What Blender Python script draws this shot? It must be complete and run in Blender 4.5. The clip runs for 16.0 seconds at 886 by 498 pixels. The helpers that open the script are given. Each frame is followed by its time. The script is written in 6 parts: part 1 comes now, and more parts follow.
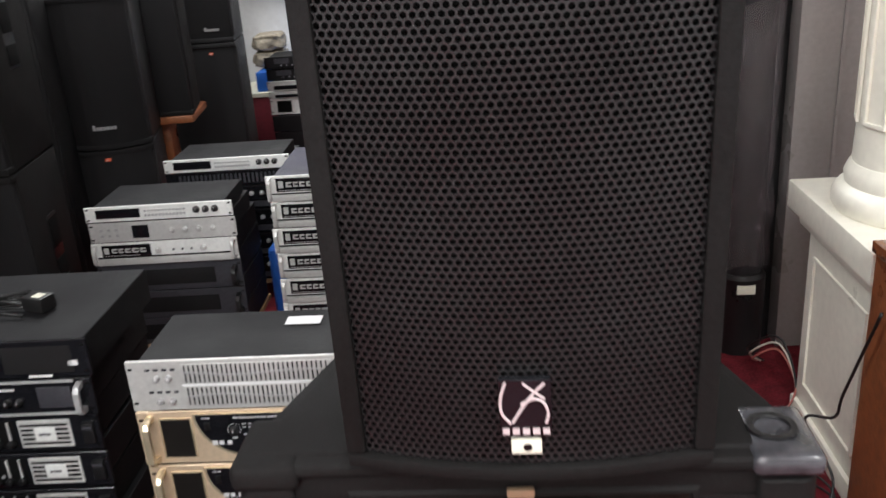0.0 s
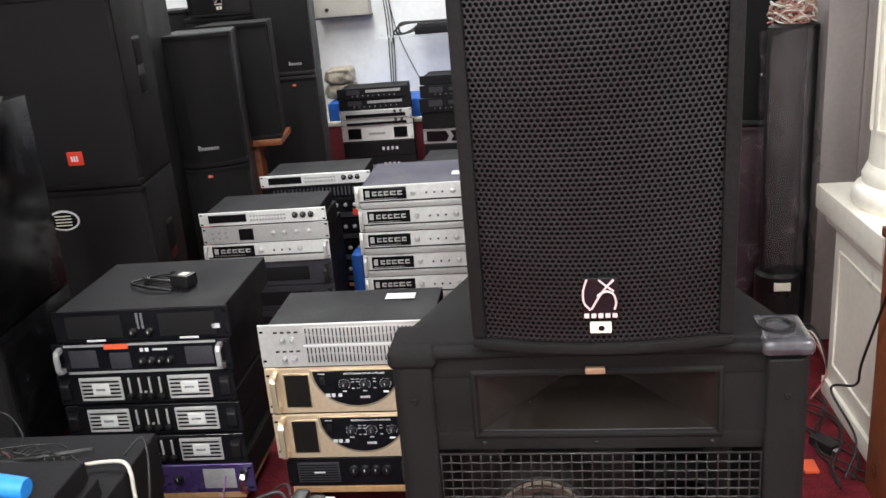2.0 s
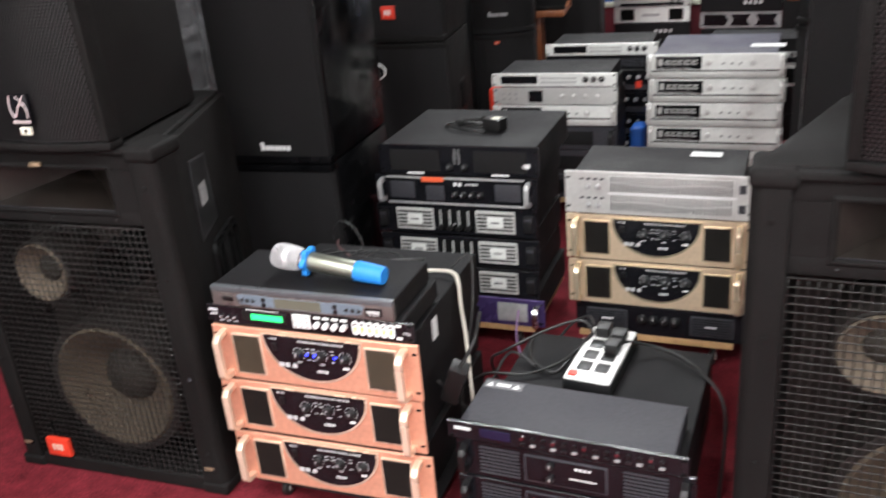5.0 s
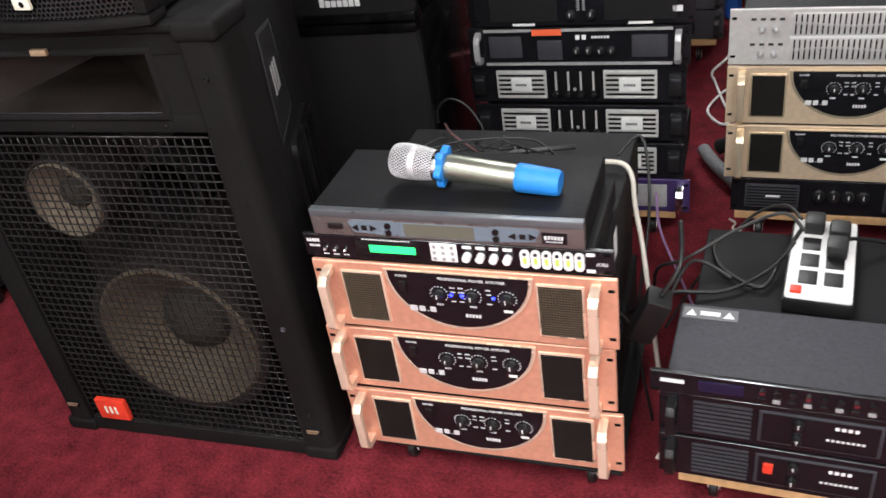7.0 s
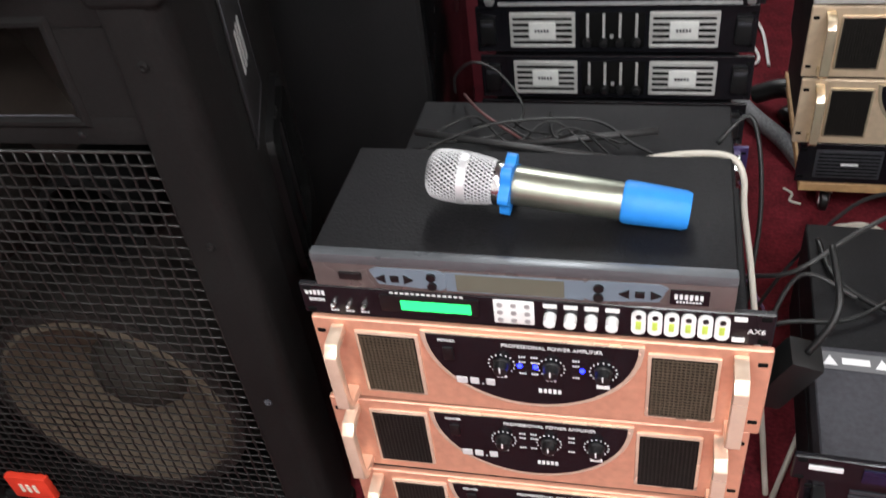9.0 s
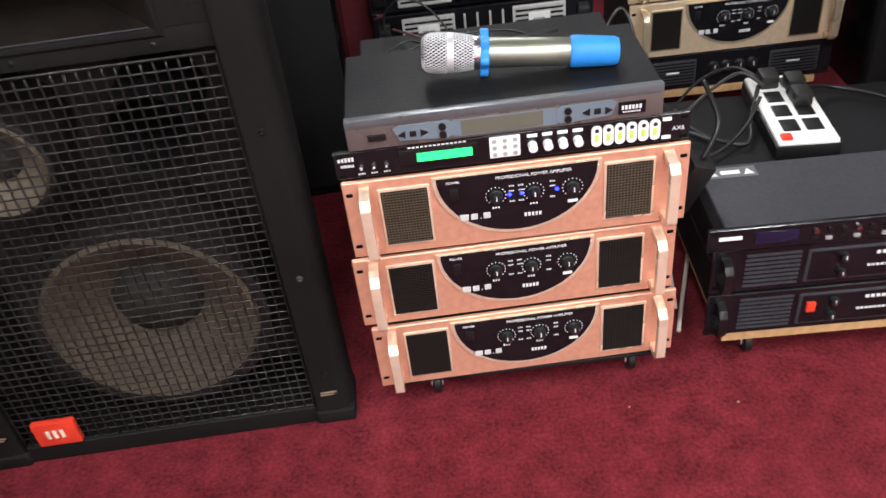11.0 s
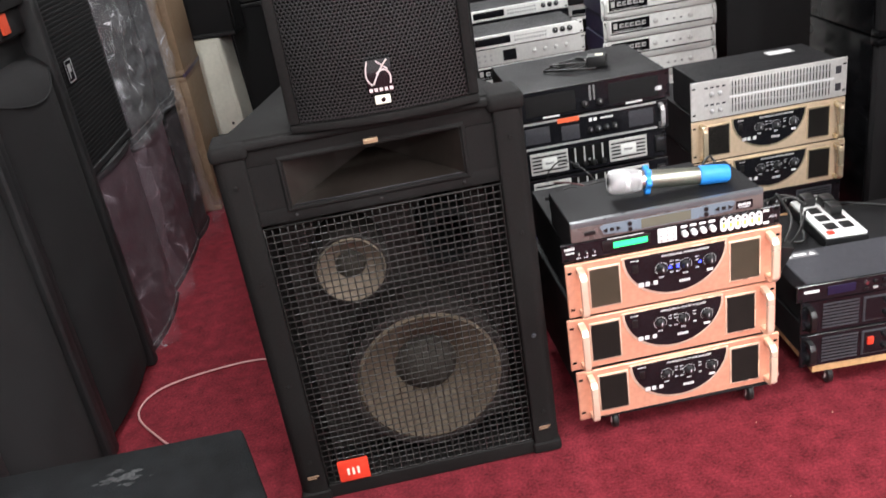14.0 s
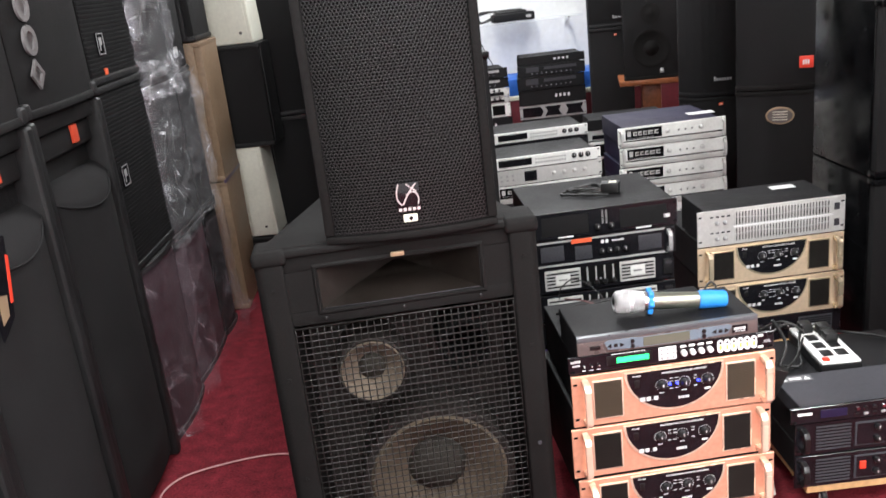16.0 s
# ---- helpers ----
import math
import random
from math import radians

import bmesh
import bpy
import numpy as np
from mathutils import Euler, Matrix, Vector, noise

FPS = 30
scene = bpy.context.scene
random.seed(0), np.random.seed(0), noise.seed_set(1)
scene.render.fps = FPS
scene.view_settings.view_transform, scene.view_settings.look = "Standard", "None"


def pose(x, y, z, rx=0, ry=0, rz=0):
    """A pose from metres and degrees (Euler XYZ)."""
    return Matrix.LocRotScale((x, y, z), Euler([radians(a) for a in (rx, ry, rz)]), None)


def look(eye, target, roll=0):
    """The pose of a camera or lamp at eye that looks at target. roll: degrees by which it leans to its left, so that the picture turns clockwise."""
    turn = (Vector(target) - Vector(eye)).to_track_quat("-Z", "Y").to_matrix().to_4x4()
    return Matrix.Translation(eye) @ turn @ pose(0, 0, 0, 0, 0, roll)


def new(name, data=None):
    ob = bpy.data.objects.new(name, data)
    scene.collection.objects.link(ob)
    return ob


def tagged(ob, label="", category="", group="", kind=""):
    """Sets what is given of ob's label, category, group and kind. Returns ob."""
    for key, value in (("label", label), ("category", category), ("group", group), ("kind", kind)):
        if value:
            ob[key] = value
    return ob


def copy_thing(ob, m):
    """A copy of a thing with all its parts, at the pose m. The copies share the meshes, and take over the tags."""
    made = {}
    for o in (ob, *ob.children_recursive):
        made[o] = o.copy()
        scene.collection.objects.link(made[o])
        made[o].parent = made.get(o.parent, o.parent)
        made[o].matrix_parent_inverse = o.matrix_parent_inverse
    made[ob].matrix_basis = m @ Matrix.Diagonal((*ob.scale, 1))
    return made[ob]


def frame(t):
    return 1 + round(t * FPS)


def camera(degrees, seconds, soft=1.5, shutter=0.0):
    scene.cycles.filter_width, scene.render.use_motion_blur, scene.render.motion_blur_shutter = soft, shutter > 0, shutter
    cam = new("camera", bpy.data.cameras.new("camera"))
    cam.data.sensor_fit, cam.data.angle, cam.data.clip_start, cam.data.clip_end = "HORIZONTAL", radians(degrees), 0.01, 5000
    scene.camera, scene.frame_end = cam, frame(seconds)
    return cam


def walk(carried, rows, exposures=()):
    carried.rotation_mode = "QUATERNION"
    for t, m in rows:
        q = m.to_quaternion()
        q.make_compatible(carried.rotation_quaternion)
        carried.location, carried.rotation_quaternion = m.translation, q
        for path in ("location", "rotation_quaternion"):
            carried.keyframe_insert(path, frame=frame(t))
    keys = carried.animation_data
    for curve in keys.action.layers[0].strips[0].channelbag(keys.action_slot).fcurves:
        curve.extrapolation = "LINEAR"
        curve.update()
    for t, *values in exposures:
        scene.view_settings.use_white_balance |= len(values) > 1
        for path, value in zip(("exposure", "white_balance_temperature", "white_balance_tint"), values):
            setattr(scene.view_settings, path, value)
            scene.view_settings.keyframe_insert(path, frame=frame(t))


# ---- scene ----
cam = camera(54.1, 16.0, 1.5, 0.5)
METRES, EYE, TILT, LEAN, TURN = 3.516, 1.39, 0.0, 0.0, 4.5
ROWS = [
    (0.0, 0.0, 0.0, 0.0, -1.44, -20.97, 3.75),
    (0.5, 0.012, -0.0397, -0.0037, 1.46, -20.73, 3.72),
    (1.0, 0.0126, -0.0641, -0.0029, 2.86, -20.76, 3.64),
    (1.5, -0.0015, -0.0878, 0.0004, 3.02, -19.53, 3.6),
    (2.0, -0.0235, -0.1139, 0.0049, 1.54, -18.3, 4.54),
    (2.5, -0.0348, -0.1436, 0.0036, 0.92, -17.6, 4.92),
    (3.0, -0.0389, -0.1596, 0.0032, 2.08, -17.69, 3.84),
    (3.5, -0.0456, -0.1686, -0.0012, 4.2, -18.7, 3.47),
    (4.0, -0.0541, -0.1746, -0.0052, 7.74, -19.84, 4.76),
    (4.5, -0.0629, -0.1775, -0.0096, 11.4, -20.61, 5.47),
    (5.0, -0.0809, -0.1602, -0.02, 17.05, -23.46, 4.87),
    (7.5, -0.2429, -0.0309, -0.0534, 10.99, -35.43, 7.55),
    (8.0, -0.264, -0.0016, -0.0591, 10.38, -36.19, 6.77),
    (8.5, -0.2777, 0.0366, -0.065, 10.24, -37.55, 6.53),
    (9.0, -0.2846, 0.0624, -0.0759, 9.06, -40.41, 6.22),
    (9.5, -0.2911, 0.0689, -0.0877, 5.43, -43.83, 4.3),
    (12.0, -0.39, -0.1323, -0.0429, -6.9, -32.23, 6.56),
    (12.5, -0.4355, -0.1583, -0.0309, -3.46, -29.84, 6.75),
    (13.0, -0.4846, -0.1889, -0.0254, -4.3, -28.13, 8.36),
    (13.5, -0.497, -0.2079, -0.0225, -7.59, -26.81, 8.85),
    (14.0, -0.498, -0.214, -0.0184, -10.23, -25.37, 8.41),
    (14.5, -0.5029, -0.2188, -0.0124, -9.9, -22.98, 7.53),
    (15.0, -0.5039, -0.2178, -0.007, -8.86, -20.96, 6.96),
    (15.5, -0.5057, -0.2279, -0.0052, -8.33, -19.84, 6.34),
    (16.0, -0.5015, -0.2559, -0.0, -7.96, -17.98, 6.27),
]
PATH = [(t, pose(0, 0, EYE, TILT, LEAN, TURN) @ pose(METRES * x, METRES * y, METRES * z, 90 + pitch, roll, yaw)) for t, x, y, z, yaw, pitch, roll in ROWS]
PATH += [
    (5.2, look((-0.272, -0.540, 1.301), (-1.047, 1.103, 0.464), -5.8)),
    (7.3, look((-0.798, -0.194, 1.209), (-1.429, 1.329, 0.077), -9.8)),
    (9.7, look((-1.068, 0.149, 1.078), (-1.325, 1.550, -0.327), -4.7)),
    (11.8, look((-1.308, -0.520, 1.212), (-1.305, 1.155, 0.118), -7.4)),
]
EXPOSURES = [(0.0, -0.4), (0.5, -0.4), (1.5, -0.33), (2.5, 0.1), (3.5, -0.05), (4.5, -0.05), (5.0, -0.15), (7.5, -0.48), (9.0, -0.63), (9.7, -0.68), (12.0, -0.24), (13.0, -0.05), (13.5, 0.04), (14.5, 0.08), (16.0, 0.1)]
walk(cam, sorted(PATH, key=lambda r: r[0]), EXPOSURES)

# ---- light ----
world = bpy.data.worlds.new("world")
scene.world = world
world.use_nodes = True
world.node_tree.nodes["Background"].inputs[0].default_value = (0.8, 0.9, 1.0, 1)
world.node_tree.nodes["Background"].inputs[1].default_value = 0.15
LAMP = 53.5
# Unseen tubes, added and weighted to brighten fronts, column, west row and back wall.
TUBES = [(-2.1, -3.4, 1.7), (-0.9, -3.4, 1.7), (0.4, -3.4, 1.7), (-2.1, -0.8, 1.2), (-0.8, -1.5, 1.15), (0.3, -0.9, 1.5), (1.55, -0.5, 1.2), (-1.4, 3.3, 1.25), (-1.95, 4.9, 0.55), (-1.15, 4.9, 0.55), (-0.35, 4.9, 0.55)]
CEIL = 3.1
for lx, ly, power in TUBES:
    ld = bpy.data.lights.new("added_tube_light", "AREA")
    ld.shape, ld.size, ld.size_y, ld.energy, ld.color = "RECTANGLE", 0.16, 1.2, LAMP * power, (0.965, 0.985, 1.0)
    lo = new("added_tube_light", ld)
    lo.location = (lx, ly, CEIL - 0.1)

# ---- materials ----


def mat(name, color, rough=0.5, metal=0.0, noise_scale=0.0, vary=0.0, bump=0.0, bump_scale=200.0, spec=0.5, big=6.0, coat=0.0):
    m = bpy.data.materials.new(name)
    m.use_nodes = True
    nt = m.node_tree
    b = nt.nodes["Principled BSDF"]
    b.inputs["Base Color"].default_value = (*color, 1)
    b.inputs["Roughness"].default_value = rough
    b.inputs["Metallic"].default_value = metal
    b.inputs["Specular IOR Level"].default_value = spec
    b.inputs["Coat Weight"].default_value = coat
    tc = nt.nodes.new("ShaderNodeTexCoord")
    if vary:
        n1 = nt.nodes.new("ShaderNodeTexNoise")
        n1.inputs["Scale"].default_value = noise_scale
        n1.inputs["Detail"].default_value = 4
        n2 = nt.nodes.new("ShaderNodeTexNoise")
        n2.inputs["Scale"].default_value = big
        n2.inputs["Detail"].default_value = 5
        add = nt.nodes.new("ShaderNodeMath")
        add.operation = "ADD"
        mr = nt.nodes.new("ShaderNodeMapRange")
        mr.inputs[1].default_value, mr.inputs[2].default_value = 0.7, 1.3
        mr.inputs[3].default_value, mr.inputs[4].default_value = 1 - vary, 1 + vary
        mx = nt.nodes.new("ShaderNodeVectorMath")
        mx.operation = "SCALE"
        mx.inputs[0].default_value = color
        for n in (n1, n2):
            nt.links.new(tc.outputs["Object"], n.inputs["Vector"])
        nt.links.new(n1.outputs[0], add.inputs[0])
        nt.links.new(n2.outputs[0], add.inputs[1])
        nt.links.new(add.outputs[0], mr.inputs[0])
        nt.links.new(mr.outputs[0], mx.inputs["Scale"])
        nt.links.new(mx.outputs[0], b.inputs["Base Color"])
        rr = nt.nodes.new("ShaderNodeMapRange")
        rr.inputs[1].default_value, rr.inputs[2].default_value = 0.3, 0.7
        rr.inputs[3].default_value, rr.inputs[4].default_value = max(0.03, rough - 0.12), min(1, rough + 0.12)
        nt.links.new(n2.outputs[0], rr.inputs[0])
        nt.links.new(rr.outputs[0], b.inputs["Roughness"])
    if bump:
        n3 = nt.nodes.new("ShaderNodeTexNoise")
        n3.inputs["Scale"].default_value = bump_scale
        n3.inputs["Detail"].default_value = 3
        bp = nt.nodes.new("ShaderNodeBump")
        bp.inputs["Strength"].default_value = bump
        bp.inputs["Distance"].default_value = 0.003
        nt.links.new(tc.outputs["Object"], n3.inputs["Vector"])
        nt.links.new(n3.outputs[0], bp.inputs["Height"])
        nt.links.new(bp.outputs[0], b.inputs["Normal"])
    return m


def glow(name, color, strength):
    m = bpy.data.materials.new(name)
    m.use_nodes = True
    b = m.node_tree.nodes["Principled BSDF"]
    b.inputs["Base Color"].default_value = (*color, 1)
    b.inputs["Emission Color"].default_value = (*color, 1)
    b.inputs["Emission Strength"].default_value = strength
    return m


CARPET = mat("red_carpet", (0.138, 0.016, 0.0228), 0.95, 0, 150, 0.5, 1.0, 260, 0.1, 22.0)
WALL = mat("white_wall", (0.76, 0.76, 0.75), 0.8, 0, 30, 0.06, 0.15, 60, 0.3, 1.2)
CEILM = mat("ceiling_paint", (0.78, 0.78, 0.76), 0.85, 0, 20, 0.05)
CAB = mat("black_cabinet_paint", (0.0085, 0.0078, 0.0076), 0.72, 0, 240, 0.35, 0.22, 520, 0.14, 5)
CABV = mat("black_vinyl", (0.01, 0.0097, 0.0103), 0.5, 0, 60, 0.3, 0.5, 380, 0.36, 4)
CLOTH = mat("black_grille_cloth", (0.0125, 0.012, 0.0125), 0.9, 0, 400, 0.3, 0.6, 700, 0.2, 5)
GRILLE = mat("black_perforated_steel", (0.0125, 0.012, 0.0125), 0.42, 0.0, 90, 0.3, 0, 1, 0.5, 4)
WIRE = mat("grey_black_wire", (0.03, 0.029, 0.028), 0.36, 0.5, 60, 0.35, 0, 1, 0.5, 6)
HORN = mat("satin_black_horn_plastic", (0.012, 0.0092, 0.0075), 0.45, 0, 60, 0.3, 0.1, 200, 0.3, 6)
RIB = mat("matt_black_rib", (0.0055, 0.0053, 0.0055), 0.85, 0, 60, 0.3, 0, 1, 0.1)
# Near-black that puts the shade of slots, vents, port and recesses into colour.
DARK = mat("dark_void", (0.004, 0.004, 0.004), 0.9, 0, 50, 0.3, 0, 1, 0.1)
BAFFLE = mat("brown_black_baffle", (0.014, 0.0115, 0.010), 0.7, 0, 80, 0.4, 0.3, 200, 0.3, 7)
CONEW = mat("brown_paper_woofer_cone", (0.085, 0.067, 0.048), 0.85, 0, 120, 0.25, 0.4, 200, 0.2, 9)
CONE = mat("paper_cone", (0.13, 0.106, 0.08), 0.85, 0, 120, 0.25, 0.4, 200, 0.2, 9)
CONED = mat("dark_paper_cone", (0.03, 0.027, 0.022), 0.8, 0, 120, 0.25, 0.4, 200, 0.2, 9)
PLASTIC = mat("black_plastic", (0.008, 0.008, 0.0085), 0.38, 0, 120, 0.25, 0.2, 300, 0.5, 6)
# Paler than the other caps: the silver-lilac highlight is put into the colour.
GLOSS = mat("worn_glossy_plastic_painted_sheen", (0.05, 0.05, 0.056), 0.22, 0, 40, 0.5, 0.1, 90, 0.6, 18)
STEEL = mat("black_steel_case", (0.0075, 0.0073, 0.0082), 0.62, 0.0, 160, 0.35, 0.3, 350, 0.22, 4)
STEELG = mat("grey_steel_case", (0.04, 0.04, 0.047), 0.58, 0.05, 160, 0.25, 0.3, 350, 0.35, 4)
PURPLE = mat("dark_violet_steel_case", (0.013, 0.011, 0.034), 0.45, 0.1, 120, 0.25, 0.2, 350, 0.5, 4)
SILVER = mat("silver_panel", (0.58, 0.58, 0.56), 0.4, 0.35, 90, 0.1, 0.05, 200, 0.5, 8)
BRIGHT = mat("bright_silver_panel", (0.82, 0.83, 0.8), 0.38, 0.2, 90, 0.1, 0.05, 200, 0.5, 8)
SLIT = mat("grey_vent_panel", (0.42, 0.42, 0.42), 0.4, 0.3, 90, 0.15, 0.05, 200, 0.5, 9)
CHROME = mat("polished_metal", (0.7, 0.7, 0.7), 0.16, 1.0, 60, 0.1)
ROSE = mat("rose_copper_panel", (0.75, 0.37, 0.25), 0.36, 0.35, 90, 0.1, 0.1, 260, 0.5, 7)
ROSEH = mat("polished_rose_metal", (0.95, 0.74, 0.57), 0.25, 0.5, 60, 0.08)
GOLD = mat("champagne_gold_panel", (0.66, 0.515, 0.36), 0.36, 0.35, 90, 0.1, 0.1, 260, 0.5, 7)
GOLDH = mat("polished_gold_metal", (0.88, 0.74, 0.52), 0.2, 0.7, 60, 0.08)
PANEL = mat("gloss_black_panel", (0.008, 0.008, 0.01), 0.2, 0, 60, 0.3, 0, 1, 0.5, 6)
POLISH = mat("scuffed_polished_black", (0.0045, 0.0045, 0.005), 0.2, 0, 26, 0.6, 0.06, 30, 0.2, 7)
PALE = mat("pale_grey_print", (0.58, 0.58, 0.58), 0.5)
INK = mat("white_print", (0.75, 0.75, 0.75), 0.5)
REDP = mat("red_plastic", (0.72, 0.05, 0.025), 0.4, 0, 50, 0.12)
MAROON = mat("maroon_cloth", (0.03, 0.009, 0.015), 0.7, 0, 60, 0.3, 0.4, 300)
REDL = mat("dull_red_board", (0.15, 0.015, 0.025), 0.7, 0, 50, 0.25, 0.2, 150)
ORANGE = mat("orange_sticker", (0.82, 0.13, 0.05), 0.5)
STICKER = mat("cream_sticker", (0.75, 0.73, 0.6), 0.5, 0, 90, 0.08)
BADGE = mat("brass_badge", (0.42, 0.3, 0.19), 0.35, 0.4)
BLUE = mat("blue_rubber", (0.02, 0.24, 0.72), 0.5, 0, 60, 0.1, 0.1, 300)
BLUET = mat("blue_tarp", (0.014, 0.1, 0.42), 0.5, 0, 30, 0.15)
CHAMP = mat("brushed_champagne_tube", (0.36, 0.38, 0.31), 0.33, 0.9, 120, 0.1)
WIREMESH = mat("silver_mesh", (0.74, 0.74, 0.75), 0.35, 0.6, 120, 0.15)
WOOD = mat("varnished_wood", (0.25, 0.082, 0.03), 0.35, 0, 40, 0.35, 0.2, 90, 0.5, 5)
PLY = mat("plywood_edge", (0.5, 0.3, 0.14), 0.6, 0, 60, 0.25, 0.2, 150)
BROWN = mat("light_brown_veneer", (0.19, 0.128, 0.08), 0.5, 0, 60, 0.2, 0.2, 120, 0.4, 4)
CREAM = mat("cream_painted_plaster", (0.88, 0.85, 0.74), 0.38, 0, 40, 0.06, 0.1, 80, 0.5, 3)
CREAMSP = mat("cream_cabinet_paint", (0.66, 0.65, 0.56), 0.5, 0, 60, 0.08, 0.2, 250)
GREYP = mat("grey_painted_panel", (0.27, 0.245, 0.235), 0.35, 0, 60, 0.1, 0.05, 60, 0.5, 2)
WHITEP = mat("white_plastic", (0.86, 0.86, 0.84), 0.35, 0, 60, 0.06)
CABLE = mat("black_cable", (0.009, 0.009, 0.009), 0.45)
CABLEW = mat("white_cable", (0.62, 0.58, 0.5), 0.5)
CABLEG = mat("grey_cable", (0.03, 0.029, 0.029), 0.45)
LCD = mat("dull_lcd", (0.13, 0.13, 0.1), 0.2)
LCDB = mat("violet_lcd", (0.013, 0.012, 0.035), 0.15)
BLUEG = mat("blue_grey_key_field", (0.15, 0.19, 0.23), 0.35)
BROWNG = mat("brown_grey_fascia", (0.16, 0.135, 0.128), 0.3, 0.4, 60, 0.1)
GREEN = glow("green_lcd", (0.025, 0.85, 0.2), 1.6)
STRIP = mat("blue_grey_strip", (0.135, 0.145, 0.155), 0.35, 0.4, 60, 0.1)
YEL = glow("yellow_green_key", (0.5, 0.62, 0.1), 0.22)
VENTD = mat("black_vent_mesh", (0.018, 0.016, 0.014), 0.5, 0.3, 80, 0.2)
# Lit copy of the vent mesh: light on the top amplifier put into colour.
VENTM = mat("lit_brown_vent_mesh", (0.1, 0.08, 0.055), 0.45, 0.3, 80, 0.2)
LEDB = glow("blue_led", (0.012, 0.02, 1.0), 16.0)
TUBEM = glow("lit_tube", (1, 0.98, 0.94), 6.0)


def clear_pane():
    m = mat("clear_shelf_glass", (0.75, 0.8, 0.78), 0.08)
    m.node_tree.nodes["Principled BSDF"].inputs["Alpha"].default_value = 0.16
    return m


PANE = clear_pane()


def wrap_material():
    m = bpy.data.materials.new("clear_plastic_film")
    m.use_nodes = True
    nt = m.node_tree
    b = nt.nodes["Principled BSDF"]
    b.inputs["Base Color"].default_value = (0.88, 0.88, 0.92, 1)
    b.inputs["Roughness"].default_value = 0.22
    b.inputs["Specular IOR Level"].default_value = 0.8
    tc = nt.nodes.new("ShaderNodeTexCoord")
    n = nt.nodes.new("ShaderNodeTexNoise")
    n.inputs["Scale"].default_value, n.inputs["Detail"].default_value, n.inputs["Distortion"].default_value = 9, 6, 1.5
    warp = nt.nodes.new("ShaderNodeTexNoise")
    warp.inputs["Scale"].default_value, warp.inputs["Detail"].default_value = 4, 4
    wm = nt.nodes.new("ShaderNodeVectorMath")
    wm.operation = "MULTIPLY_ADD"
    wm.inputs[1].default_value = (0.35, 0.35, 0.35)
    # Crease highlights are painted in: pale Voronoi lines that make the film opaque.
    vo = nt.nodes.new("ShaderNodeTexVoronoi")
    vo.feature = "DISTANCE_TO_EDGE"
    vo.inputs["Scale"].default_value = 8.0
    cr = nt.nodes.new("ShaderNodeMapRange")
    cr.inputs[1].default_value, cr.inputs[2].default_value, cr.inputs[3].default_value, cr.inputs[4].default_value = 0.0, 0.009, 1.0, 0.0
    r = nt.nodes.new("ShaderNodeMapRange")
    r.inputs[1].default_value, r.inputs[2].default_value, r.inputs[3].default_value, r.inputs[4].default_value = 0.56, 0.86, 0.0, 0.24
    mu = nt.nodes.new("ShaderNodeMath")
    mu.operation = "MULTIPLY"
    ad = nt.nodes.new("ShaderNodeMath")
    ad.operation = "ADD"
    ad.inputs[1].default_value = 0.075
    nt.links.new(tc.outputs["Object"], warp.inputs["Vector"])
    nt.links.new(warp.outputs[1], wm.inputs[0])
    nt.links.new(tc.outputs["Object"], wm.inputs[2])
    nt.links.new(wm.outputs[0], vo.inputs["Vector"])
    nt.links.new(vo.outputs["Distance"], cr.inputs[0])
    nt.links.new(cr.outputs[0], mu.inputs[0])
    nt.links.new(n.outputs[0], r.inputs[0])
    nt.links.new(r.outputs[0], ad.inputs[0])
    # Noise mask that breaks the painted highlight lines into streaks.
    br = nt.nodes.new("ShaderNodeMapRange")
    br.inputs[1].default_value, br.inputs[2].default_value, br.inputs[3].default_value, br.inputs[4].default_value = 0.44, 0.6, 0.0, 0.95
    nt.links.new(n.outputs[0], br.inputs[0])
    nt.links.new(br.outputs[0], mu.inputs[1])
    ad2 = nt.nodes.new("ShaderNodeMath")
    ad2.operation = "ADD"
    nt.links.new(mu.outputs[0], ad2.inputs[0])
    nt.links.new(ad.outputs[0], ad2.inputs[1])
    bp = nt.nodes.new("ShaderNodeBump")
    bp.inputs["Strength"].default_value, bp.inputs["Distance"].default_value = 0.7, 0.012
    nt.links.new(tc.outputs["Object"], n.inputs["Vector"])
    nt.links.new(ad2.outputs[0], b.inputs["Alpha"])
    nt.links.new(n.outputs[0], bp.inputs["Height"])
    nt.links.new(bp.outputs[0], b.inputs["Normal"])
    gl = nt.nodes.new("ShaderNodeBsdfGlossy")
    gl.inputs["Color"].default_value = (0.07, 0.07, 0.08, 1)
    gl.inputs["Roughness"].default_value = 0.11
    nt.links.new(bp.outputs[0], gl.inputs["Normal"])
    both = nt.nodes.new("ShaderNodeAddShader")
    nt.links.new(b.outputs[0], both.inputs[0])
    nt.links.new(gl.outputs[0], both.inputs[1])
    nt.links.new(both.outputs[0], nt.nodes["Material Output"].inputs["Surface"])
    return m


WRAP = wrap_material()
FOIL = bpy.data.materials["clear_plastic_film"].copy()
FOIL.name = "smoky_plastic_film"
# The copy carries weaker painted crease highlights and a darker tint.
for nd in FOIL.node_tree.nodes:
    if nd.bl_idname == "ShaderNodeMapRange" and abs(nd.inputs[4].default_value - 0.95) < 0.01:
        nd.inputs[4].default_value = 0.6
    if nd.bl_idname == "ShaderNodeMath" and abs(nd.inputs[1].default_value - 0.075) < 0.001:
        nd.inputs[1].default_value = 0.04
FOIL.node_tree.nodes["Principled BSDF"].inputs["Base Color"].default_value = (0.5, 0.42, 0.47, 1)
FOIL.node_tree.nodes["Glossy BSDF"].inputs["Color"].default_value = (0.04, 0.037, 0.04, 1)

